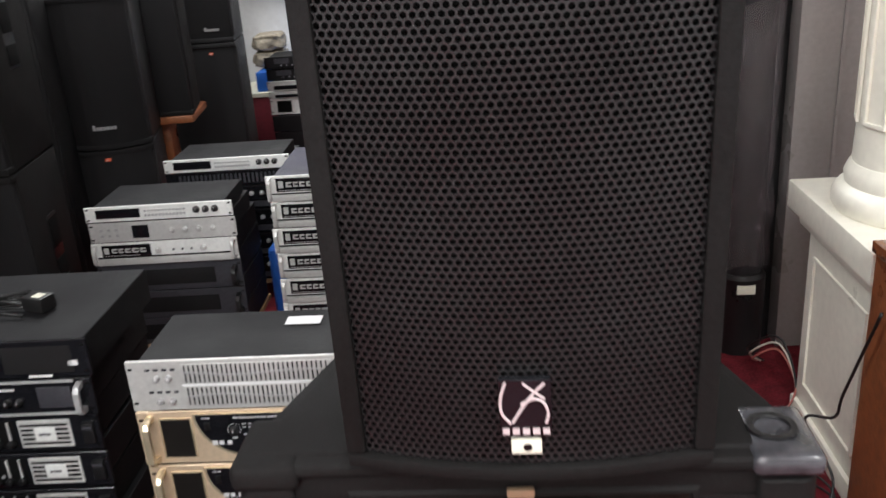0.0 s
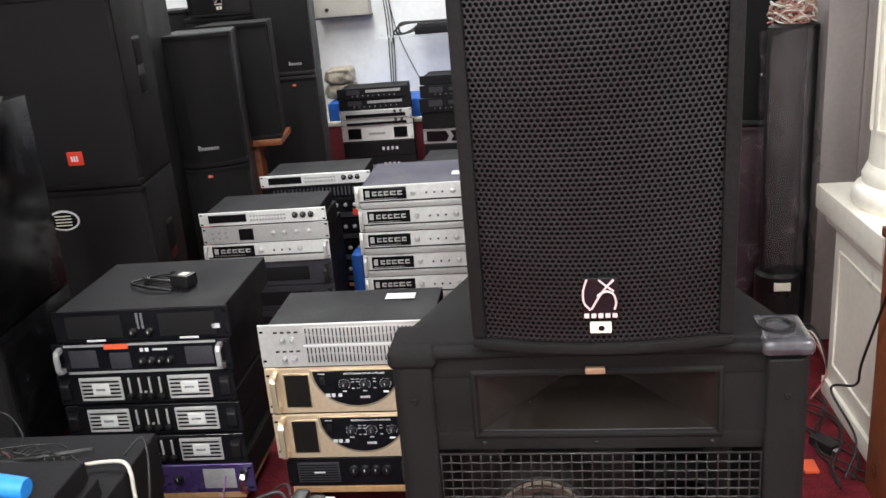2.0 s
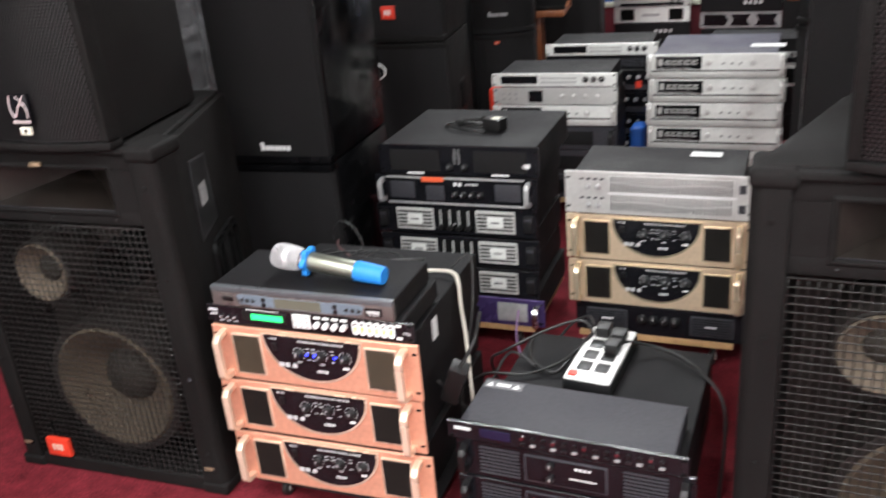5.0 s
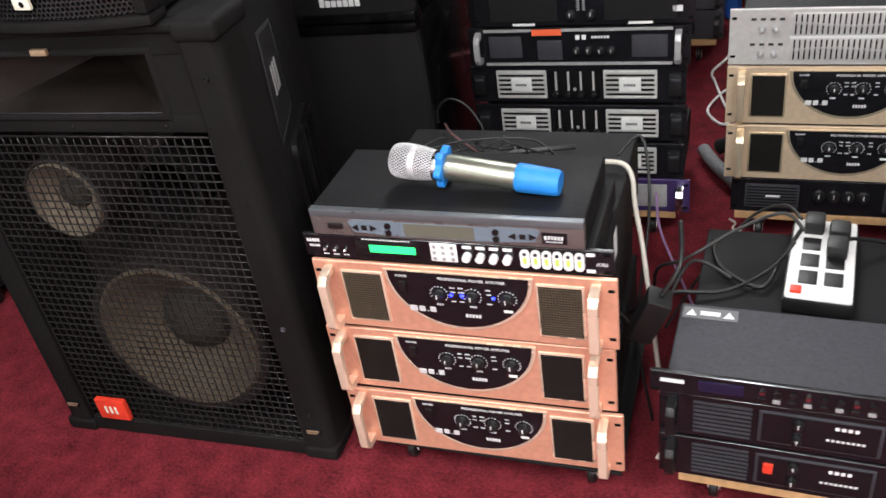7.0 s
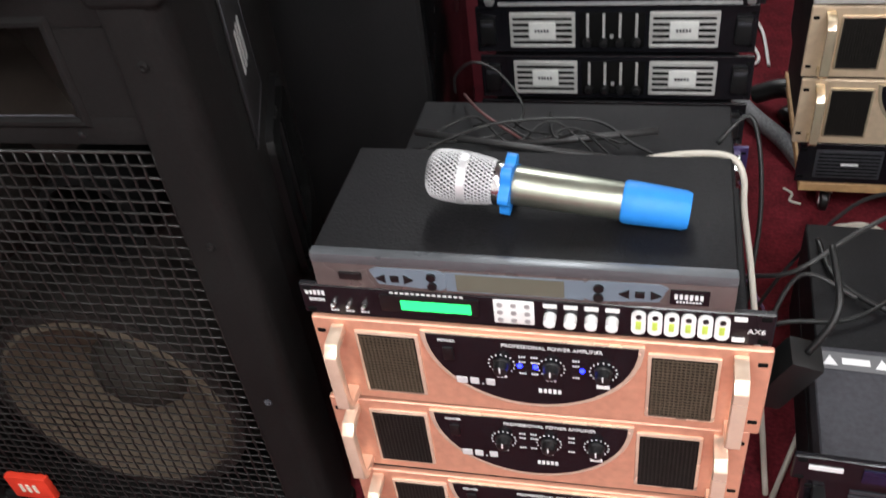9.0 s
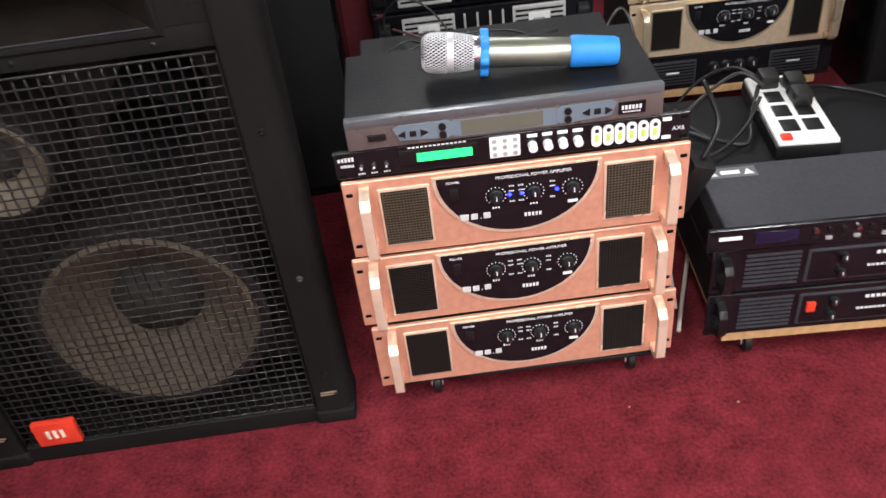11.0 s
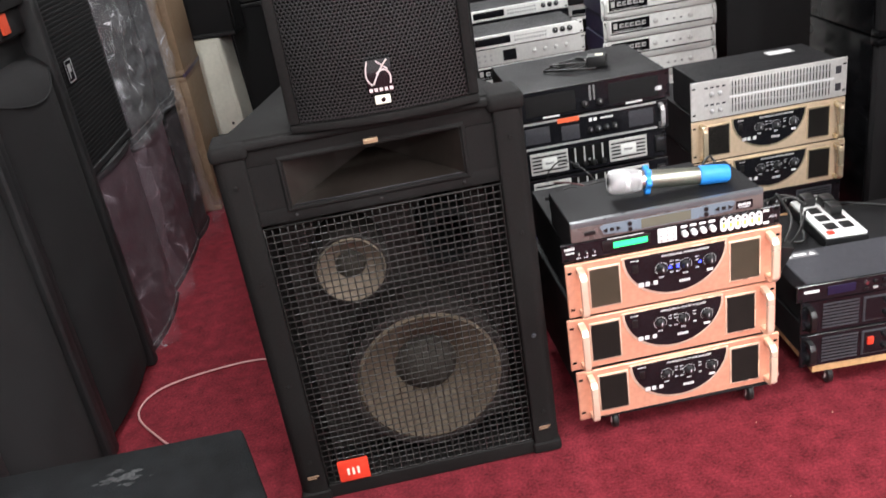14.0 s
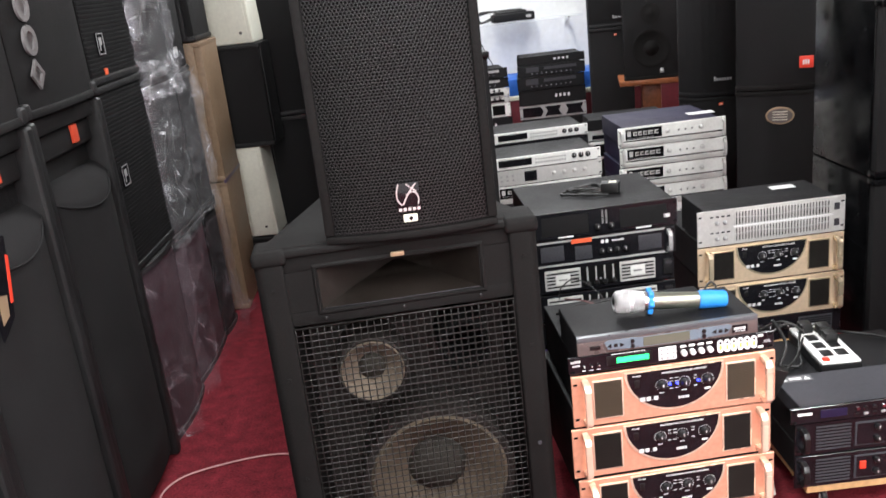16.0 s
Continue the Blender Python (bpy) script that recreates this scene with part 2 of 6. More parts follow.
# ---- mesh helpers ----


def frame_ring(hx, z0, z1, w, y0, y1):
    """Bevelled rectangular rim round an opening."""
    s = Shape()
    rows = []
    for x, a, b, y in ((hx + w, z0 - w, z1 + w, y1), (hx + w, z0 - w, z1 + w, y0 + 0.003), (hx + w - 0.004, z0 - w + 0.004, z1 + w - 0.004, y0), (hx + 0.004, z0 - 0.004, z1 + 0.004, y0), (hx, z0, z1, y1 + 0.002)):
        rows.append([s.bm.verts.new(p) for p in ((-x, y, a), (x, y, a), (x, y, b), (-x, y, b))])
    for a, b in zip(rows, rows[1:]):
        for i in range(4):
            s.bm.faces.new((a[i], b[i], b[(i + 1) % 4], a[(i + 1) % 4]))
    bmesh.ops.recalc_face_normals(s.bm, faces=s.bm.faces[:])
    return s


class Shape:
    """Collects boxes, prisms, tubes and rings in one bmesh."""

    def __init__(self):
        self.bm = bmesh.new()

    def box(self, x0, x1, y0, y1, z0, z1, bevel=0.0, seg=2, m=None):
        c = Vector(((x0 + x1) / 2, (y0 + y1) / 2, (z0 + z1) / 2))
        mm = Matrix.Translation(c) @ Matrix.Diagonal((abs(x1 - x0), abs(y1 - y0), abs(z1 - z0), 1))
        if m is not None:
            mm = m @ mm
        r = bmesh.ops.create_cube(self.bm, size=1, matrix=mm)
        if bevel:
            es = list({e for v in r["verts"] for e in v.link_edges})
            bmesh.ops.bevel(self.bm, geom=es, offset=bevel, segments=seg, affect="EDGES", profile=0.6)
        return self

    def prism(self, pts, a, b, axis="y", bevel=0.0, seg=2):
        """Polygon pts in the other two axes, swept from a to b along axis."""
        def place(p, s):
            return {"y": (p[0], s, p[1]), "z": (p[0], p[1], s), "x": (s, p[0], p[1])}[axis]
        va = [self.bm.verts.new(place(p, a)) for p in pts]
        vb = [self.bm.verts.new(place(p, b)) for p in pts]
        n = len(pts)
        fs = [self.bm.faces.new(va), self.bm.faces.new(vb[::-1])]
        for i in range(n):
            fs.append(self.bm.faces.new((va[i], vb[i], vb[(i + 1) % n], va[(i + 1) % n])))
        bmesh.ops.recalc_face_normals(self.bm, faces=fs)
        if bevel:
            es = list({e for f in fs for e in f.edges})
            bmesh.ops.bevel(self.bm, geom=es, offset=bevel, segments=seg, affect="EDGES", profile=0.6)
        return self

    def lathe(self, prof, center=(0, 0, 0), axis="z", seg=24, caps=True):
        """Profile (r, h) turned about axis through center."""
        cx, cy, cz = center
        rings = []
        for r, hh in prof:
            ring = []
            for i in range(seg):
                a = 2 * math.pi * i / seg
                u, v = r * math.cos(a), r * math.sin(a)
                p = {"z": (u, v, hh), "y": (u, hh, v), "x": (hh, u, v)}[axis]
                ring.append(self.bm.verts.new((p[0] + cx, p[1] + cy, p[2] + cz)))
            rings.append(ring)
        fs = []
        for a, b in zip(rings, rings[1:]):
            for i in range(seg):
                fs.append(self.bm.faces.new((a[i], a[(i + 1) % seg], b[(i + 1) % seg], b[i])))
        if caps:
            fs.append(self.bm.faces.new(rings[0]))
            fs.append(self.bm.faces.new(rings[-1]))
        bmesh.ops.recalc_face_normals(self.bm, faces=fs)
        return self

    def tube(self, pts, r, seg=8):
        pts = [Vector(p) for p in pts]
        rings = []
        for i, p in enumerate(pts):
            d = (pts[min(i + 1, len(pts) - 1)] - pts[max(i - 1, 0)]).normalized()
            u = d.orthogonal().normalized()
            if rings:
                u = (prev - d * prev.dot(d)).normalized()
            prev = u
            v = d.cross(u)
            rings.append([self.bm.verts.new(p + r * (u * math.cos(a) + v * math.sin(a))) for a in [2 * math.pi * k / seg for k in range(seg)]])
        for a, b in zip(rings, rings[1:]):
            for i in range(seg):
                self.bm.faces.new((a[i], a[(i + 1) % seg], b[(i + 1) % seg], b[i]))
        self.bm.faces.new(rings[0][::-1])
        self.bm.faces.new(rings[-1])
        return self

    def grid(self, fn, nu, nv):
        vs = [[self.bm.verts.new(fn(i / nu, j / nv)) for j in range(nv + 1)] for i in range(nu + 1)]
        for i in range(nu):
            for j in range(nv):
                self.bm.faces.new((vs[i][j], vs[i + 1][j], vs[i + 1][j + 1], vs[i][j + 1]))
        return self


def obj(name, shape, material, smooth=True):
    me = bpy.data.meshes.new(name)
    bm = shape.bm
    if smooth:
        for f in bm.faces:
            f.smooth = True
        for e in bm.edges:
            if len(e.link_faces) == 2 and e.calc_face_angle(0) > 0.6:
                e.smooth = False
    bm.to_mesh(me)
    bm.free()
    me.materials.append(material)
    return new(name, me)


def part(name, shape, material, parent, label="", smooth=True):
    ob = obj(name, shape, material, smooth)
    ob.parent = parent
    if name in ("print", "mark", "scale", "vent_mesh", "slot_insert", "vent_insert", "button_row", "indicator"):
        tagged(ob, kind="stuff")
    if label:
        tagged(ob, label)
    return ob


def thing(name, label, category, m, group=""):
    e = new(name)
    e.empty_display_size = 0.05
    e.matrix_basis = m
    return tagged(e, label, category, group)


def text(name, words, size, x, y, z, material, parent, rx=90):
    cu = bpy.data.curves.new(name, "FONT")
    cu.body, cu.size, cu.align_x, cu.align_y, cu.extrude = words, size, "CENTER", "CENTER", 0.0003
    tmp = bpy.data.objects.new("tmp", cu)
    scene.collection.objects.link(tmp)
    me = bpy.data.meshes.new_from_object(tmp)
    bpy.data.objects.remove(tmp)
    me.materials.append(material)
    ob = new(name, me)
    ob.matrix_basis = pose(x, y, z, rx, 0, 0)
    ob.parent = parent
    return ob


def smooth_path(pts, n=8):
    """Catmull-Rom through pts."""
    pts = [Vector(p) for p in pts]
    out = []
    for i in range(len(pts) - 1):
        p0, p1, p2, p3 = pts[max(i - 1, 0)], pts[i], pts[i + 1], pts[min(i + 2, len(pts) - 1)]
        for k in range(n):
            t = k / n
            out.append(0.5 * ((2 * p1) + (p2 - p0) * t + (2 * p0 - 5 * p1 + 4 * p2 - p3) * t * t + (3 * p1 - p0 - 3 * p2 + p3) * t ** 3))
    out.append(pts[-1])
    return out


def cable(label, pts, r=0.004, material=None, name="cable"):
    ob = obj(name, Shape().tube(smooth_path(pts), r, 8), material or CABLE)
    return tagged(ob, label, "cable")


# ---- setting ----
X0, X1, Y0, Y1 = -3.35, 2.4, -5.2, 5.95
tagged(obj("floor", Shape().box(X0, X1, Y0, Y1, -0.1, 0), CARPET), "red short-pile carpet over the whole shop floor", "floor", kind="structure")
tagged(obj("ceiling", Shape().box(X0, X1, Y0, Y1, CEIL, CEIL + 0.1), CEILM), "plain white painted ceiling", "ceiling", kind="structure")
for nm, b in (("wall_north", (X0, X1, Y1, Y1 + 0.15)), ("wall_south", (X0, X1, Y0 - 0.15, Y0)), ("wall_west", (X0 - 0.15, X0, Y0 - 0.15, Y1 + 0.15)), ("wall_east", (X1, X1 + 0.15, Y0 - 0.15, Y1 + 0.15))):
    tagged(obj(nm, Shape().box(b[0], b[1], b[2], b[3], -0.1, CEIL + 0.1), WALL), "white painted plaster wall", "wall", kind="structure")
# Fixtures made up to go with the added lamps.
for lx, ly, power in TUBES:
    tl = thing("added_ceiling_light", "unseen white tube lamp fixture added under the ceiling", "lamp", pose(lx, ly, CEIL), "ceiling lamps")
    part("housing", Shape().box(-0.05, 0.05, -0.65, 0.65, -0.05, 0, 0.006), WHITEP, tl)
    part("tube", Shape().lathe([(0.001, -0.6), (0.013, -0.6), (0.013, 0.6), (0.001, 0.6)], (0, 0, -0.068), "y", 12), TUBEM, tl, "lit white tube of the added lamp")

# ---- loudspeakers ----


def floor_speaker(m, worn=False):
    """Large three-way cabinet: horn on top, woven wire grille with two cones below."""
    W, H, D, wb = 0.305, 0.866, 0.5, 0.168
    t = thing("floor_speaker", "large black floor loudspeaker with horn and wire grille", "loudspeaker", m, "large floor loudspeakers")
    s = Shape()
    wi = W - 0.062
    s.prism([(-W, 0.06), (-wb, D), (wb, D), (W, 0.06), (wi, 0.06), (wi - 0.02, 0.17), (-wi + 0.02, 0.17), (-wi, 0.06)], 0, H - 0.012, "z", 0.008)
    part("body", s, CAB, t)
    part("top_plate", Shape().prism([(-W + 0.01, 0.02), (-wb + 0.012, D - 0.012), (wb - 0.012, D - 0.012), (W - 0.01, 0.02)], H - 0.02, H, "z", 0.01, 3), CAB, t)
    for sx in (-1, 1):
        s = Shape()
        arc = [(sx * (W - 0.024 + 0.024 * math.sin(a)), 0.024 - 0.024 * math.cos(a)) for a in [math.pi / 2 * k / 6 for k in range(7)]]
        s.prism([(sx * wi, 0.003), (sx * (wi + 0.004), 0.0)] + arc + [(sx * W, 0.075), (sx * wi, 0.075)], 0.012, H - 0.03, "z", 0.002, 1)
        part("corner_post", s, CAB, t)
        part("foot_corner", Shape().box(sx * (W + 0.002), sx * (wi - 0.004), -0.004, 0.085, 0, 0.03, 0.009, 3), CAB, t)
        s = Shape()
        s.box(sx * W * 1.01, sx * (W - 0.072), -0.004, 0.1, H - (0.026 if sx > 0 and worn else 0.034), H + (0.001 if sx > 0 else -0.0015), 0.014, 4)
        cap = part("corner_cap", s, GLOSS if sx > 0 and worn else CAB, t, "worn glossy plastic corner cap with its highlight painted in" if sx > 0 and worn else "")
        if sx > 0 and worn:
            s = Shape()
            s.lathe([(0.019, 0.0), (0.026, 0.0), (0.026, 0.003), (0.019, 0.003), (0.018, 0.0005)], (sx * (W - 0.04), 0.05, H + 0.0015), "z", 24, False)
            part("stacking_cup", s, PLASTIC, cap)
        for zz in (0.115, 0.32, 0.57, 0.78):
            part("screw", Shape().lathe([(0.0055, 0.001), (0.005, -0.002), (0.003, -0.003), (0.0015, -0.0015)], (sx * (W - 0.034), 0, zz), "y", 10), STEELG if zz == 0.32 and sx > 0 else CAB, t)
        tg = part("tag", Shape().box(sx * (W - 0.035) - 0.014, sx * (W - 0.035) + 0.014, -0.003, 0.001, 0.068, 0.079, 0.001), PANEL, t, "small brass-lettered tag")
        part("mark", Shape().box(sx * (W - 0.035) - 0.013, sx * (W - 0.035) + 0.013, -0.0036, 0.001, 0.0745, 0.078).box(sx * (W - 0.035) - 0.013, sx * (W - 0.035) + 0.008, -0.0036, 0.001, 0.0695, 0.072), BADGE, tg)
    # top panel with the horn
    zt, zb, hx = H - 0.02, 0.688, 0.174
    h0, h1 = 0.72, 0.812
    part("horn_panel_top", Shape().box(-wi, wi, 0.012, 0.07, h1, zt, 0.003), CAB, t)
    part("horn_panel_base", Shape().box(-wi, wi, 0.012, 0.07, zb, h0, 0.003), CAB, t)
    for sx in (-1, 1):
        part("horn_panel_side", Shape().box(sx * wi, sx * hx, 0.012, 0.07, h0, h1), CAB, t)
        part("screw", Shape().lathe([(0.004, 0.013), (0.0035, 0.0105), (0.0015, 0.0095)], (sx * 0.17, 0, 0.7), "y", 10), PLASTIC, t)
    part("screw", Shape().lathe([(0.004, 0.013), (0.0035, 0.0105), (0.0015, 0.0095)], (0.0, 0, 0.7), "y", 10), PLASTIC, t)
    part("front_lip", Shape().box(-wi, wi, 0.002, 0.06, zt, H - 0.004, 0.008, 3), CAB, t)
    horn = part("horn", frame_ring(hx, h0, h1, 0.012, 0.0085, 0.014), CAB, t)
    # Thin pale tube painting the light caught on the horn's lower edge.
    part("lip", Shape().tube([(-hx + 0.004, 0.0125, h0 + 0.0015), (0, 0.0125, h0 + 0.001), (hx - 0.004, 0.0125, h0 + 0.0015)], 0.001, 5), STEELG, horn, "pale line painting light caught on the edge")
    s = Shape()
    outer = [(-hx, 0.014, h0), (hx, 0.014, h0), (hx, 0.014, h1), (-hx, 0.014, h1)]
    mid = [(-0.075, 0.105, h0 + 0.026), (0.075, 0.105, h0 + 0.026), (0.075, 0.105, h1 - 0.002), (-0.075, 0.105, h1 - 0.002)]
    inner = [(-0.009, 0.148, h0 + 0.046), (0.009, 0.148, h0 + 0.046), (0.009, 0.148, h1 - 0.006), (-0.009, 0.148, h1 - 0.006)]
    rows = [[s.bm.verts.new(p) for p in q] for q in (outer, mid, inner)]
    for a, b in zip(rows, rows[1:]):
        for i in range(4):
            s.bm.faces.new((a[i], b[i], b[(i + 1) % 4], a[(i + 1) % 4]))
    s.bm.faces.new(rows[-1])
    part("flare", s, HORN, horn, "", False)
    part("badge", Shape().box(-0.0145, 0.0145, 0.0, 0.008, 0.8195, 0.8295, 0.002), BADGE, t, "small brass badge")
    # grille
    g0, g1 = 0.038, zb - 0.004
    s = Shape()
    s.box(-wi, wi, 0.15, 0.16, 0.0, zb)
    part("baffle", s, BAFFLE, t)
    s = Shape()
    s.box(-wi, wi, 0.004, 0.07, 0.0, g0, 0.006, 3)
    part("plinth", s, CAB, t)
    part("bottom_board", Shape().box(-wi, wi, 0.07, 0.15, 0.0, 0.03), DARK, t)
    s = Shape()
    n, nz, y0, weave, r = 31, 42, 0.0085, 0.0007, 0.0014
    xs = [-wi + 0.003 + i * (2 * wi - 0.006) / n for i in range(n + 1)]
    zs = [g0 + 0.002 + j * (g1 - g0 - 0.004) / nz for j in range(nz + 1)]
    for i, x in enumerate(xs):
        s.tube([(x, y0 + (weave if (i + j) % 2 else -weave), z) for j, z in enumerate(zs)], r, 5)
    for j, z in enumerate(zs):
        s.tube([(x, y0 - (weave if (i + j) % 2 else -weave), z) for i, x in enumerate(xs)], r, 5)
    part("wire_grille", s, WIRE, t, "square woven wire grille", True)
    part("grille_edge", Shape().tube([(-wi + 0.002, 0.006, g1), (wi - 0.002, 0.006, g1)], 0.0018, 6), WIRE, t)

    def driver(nm, cx, cz, r, cone, cap):
        s = Shape()
        s.lathe([(r * 1.1, 0.15), (r * 1.1, 0.022), (r * 1.04, 0.0195), (r * 1.0, 0.021), (r * 1.0, 0.027)], (cx, 0, cz), "y", 40, False)
        d = part(nm, s, BAFFLE, t)
        s = Shape()
        s.lathe([(r, 0.022), (r * 0.96, 0.0155), (r * 0.9, 0.022), (r * 0.7, 0.022 + r * 0.16), (r * 0.42, 0.022 + r * 0.42), (r * 0.36, 0.022 + r * 0.48)], (cx, 0, cz), "y", 40, False)
        part("cone", s, cone, d)
        s = Shape()
        s.lathe([(r * 0.44, 0.022 + r * 0.4), (r * 0.36, 0.022 + r * 0.28), (r * 0.2, 0.022 + r * 0.2), (0.001, 0.022 + r * 0.18)], (cx, 0, cz), "y", 28, False)
        part("dust_cap", s, cap, d)

    driver("woofer", 0.032, 0.257, 0.162, CONEW, CONED)
    driver("midrange", -0.088, 0.554, 0.072, CONE, CONED)
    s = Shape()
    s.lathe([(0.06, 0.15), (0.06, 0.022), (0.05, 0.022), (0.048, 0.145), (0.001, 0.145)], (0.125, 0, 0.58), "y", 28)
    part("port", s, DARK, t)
    pl = part("brand_plate", Shape().box(-0.213, -0.143, -0.002, 0.01, 0.042, 0.094, 0.003), REDP, t, "small red plate")
    s = Shape()
    for k in range(3):
        s.box(-0.193 + k * 0.0115, -0.1875 + k * 0.0115, -0.0032, 0.0, 0.06, 0.078)
    part("mark", s, STICKER, pl)
    # side plates and handles on the sloping sides
    for sx in (-1, 1):
        ang = math.degrees(math.atan2(W - wb, D - 0.06))
        q = pose(sx * W, 0.06, 0, 0, 0, sx * ang)
        s = Shape()
        s.prism([(0.078, 0.6), (0.213, 0.61), (0.203, 0.775), (0.088, 0.79)], 0, sx * 0.003, "x", 0.001, 1)
        s.bm.transform(q)
        pl = part("side_plate", s, CABV, t)
        s = Shape()
        ed = [(0.082, 0.606), (0.208, 0.615), (0.199, 0.771), (0.091, 0.785), (0.082, 0.606)]
        for p0, p1 in zip(ed, ed[1:]):
            s.tube([(sx * 0.003, *p0), (sx * 0.003, *p1)], 0.0008, 5)
        s.bm.transform(q)
        part("outline", s, STEELG, pl, "thin pale outline")
        s = Shape()
        for k in range(3):
            s.box(sx * 0.002, sx * 0.0042, 0.121 + 0.018 * k, 0.13 + 0.018 * k, 0.672, 0.722, 0, 1, q)
        part("mark", s, SLIT, pl)
        s = Shape()
        s.box(-sx * 0.02, sx * 0.003, 0.135, 0.325, 0.35, 0.575, 0.03, 4, q)
        hd = part("handle_cup", s, PLASTIC, t)
        s = Shape()
        s.box(-sx * 0.01, sx * 0.0045, 0.15, 0.31, 0.37, 0.56, 0.025, 4, q)
        part("recess", s, DARK, hd)
        s = Shape()
        s.box(0.0, sx * 0.01, 0.21, 0.24, 0.365, 0.565, 0.006, 2, q)
        part("grip", s, PLASTIC, hd)
    return t


def hex_grille(w, h, pitch, bow, hole=0.42):
    """Perforated sheet with hexagonal holes, bowed towards -y."""
    s = Shape()
    bm = s.bm
    dx, dz = pitch, pitch * 0.866
    nx, nz = int(w / dx), int(h / dz)

    def P(x, z, back=0.0):
        x = max(-w / 2, min(w / 2, x))
        z = max(0, min(h, z))
        return (x, -bow * (1 - (2 * x / w) ** 2) + back, z)

    R = pitch / math.sqrt(3)
    for j in range(nz + 2):
        for i in range(nx + 2):
            cx = -w / 2 + (i + (0.5 if j % 2 else 0.0)) * dx
            cz = j * dz
            o, q, b = [], [], []
            for k in range(6):
                a = math.pi / 6 + k * math.pi / 3
                o.append(bm.verts.new(P(cx + R * math.cos(a), cz + R * math.sin(a))))
                q.append(bm.verts.new(P(cx + hole * pitch * math.cos(a), cz + hole * pitch * math.sin(a))))
            for k in range(6):
                bm.faces.new((o[k], o[(k + 1) % 6], q[(k + 1) % 6], q[k]))
                b.append(bm.verts.new(q[k].co + Vector((0, 0.002, 0))))
            for k in range(6):
                bm.faces.new((q[k], q[(k + 1) % 6], b[(k + 1) % 6], b[k]))
    return s


LOUD = []


def top_speaker(m):
    """Full-range speaker with a bowed perforated front."""
    if LOUD:
        return copy_thing(LOUD[0], m)
    W, H, D = 0.365, 0.68, 0.36
    bow = 0.026
    t = thing("loudspeaker", "black loudspeaker with bowed perforated steel front, standing on a floor loudspeaker", "loudspeaker", m, "loudspeakers on top")
    LOUD.append(t)
    s = Shape()
    s.prism([(-W / 2, 0.03), (-W / 2 + 0.05, D), (W / 2 - 0.05, D), (W / 2, 0.03)], 0.008, H, "z", 0.01)
    part("body", s, CAB, t)
    n = 12
    for z0, z1 in ((0.0, 0.015), (H - 0.03, H)):
        s = Shape()
        pts = [(-W / 2 + W * k / n, -bow * (1 - (2 * k / n - 1) ** 2)) for k in range(n + 1)] + [(W / 2, 0.04), (-W / 2, 0.04)]
        s.prism(pts, z0, z1, "z", 0.004)
        part("front_rim", s, CAB, t)
    for sx in (-1, 1):
        part("front_rim", Shape().box(sx * W / 2, sx * (W / 2 - 0.02), -0.002, 0.04, 0.017, H - 0.028, 0.004), CAB, t)
    s = hex_grille(W - 0.038, H - 0.045, 0.0078, bow * 0.85)
    g = part("perforated_front", s, GRILLE, t, "", False)
    tagged(g, kind="stuff")
    g.location = (0, 0.004, 0.017)
    s = Shape()
    s.grid(lambda u, v: (-(W - 0.04) / 2 + u * (W - 0.04), 0.018 - bow * 0.85 * (1 - (2 * u - 1) ** 2), 0.012 + v * (H - 0.032)), 12, 1)
    part("foam_backing", s, DARK, t)
    s = Shape().box(-0.0245, 0.0245, -0.031, -0.022, 0.058, 0.12, 0.002)
    lg = part("badge", s, PANEL, t)
    s = Shape()
    yb = -0.0318

    def stroke(pts, r):
        s.tube(smooth_path([(x, yb, z) for x, z in pts], 6), r, 6)
    stroke([(-0.018, 0.118), (-0.023, 0.1), (-0.022, 0.084), (-0.014, 0.073)], 0.0015)
    stroke([(-0.012, 0.074), (-0.003, 0.09), (0.008, 0.106), (0.018, 0.117)], 0.0015)
    stroke([(-0.002, 0.117), (0.008, 0.108), (0.018, 0.1)], 0.0012)
    stroke([(-0.004, 0.094), (0.008, 0.1), (0.017, 0.096), (0.021, 0.084), (0.019, 0.073)], 0.0015)
    for k in range(5):
        s.box(-0.022 + k * 0.0095, -0.0155 + k * 0.0095, yb - 0.001, yb + 0.003, 0.061, 0.067)
    part("mark", s, mat("pale_pink_print", (0.56, 0.46, 0.46), 0.4), lg)
    s = Shape().box(-0.0145, 0.0145, -0.0295, -0.024, 0.036, 0.052, 0.001)
    st = part("sticker", s, STICKER, t, "small cream sticker")
    part("mark", Shape().lathe([(0.0045, -0.03), (0.004, -0.0305), (0.001, -0.0305)], (0.001, 0, 0.044), "y", 12), PANEL, st)
    return t


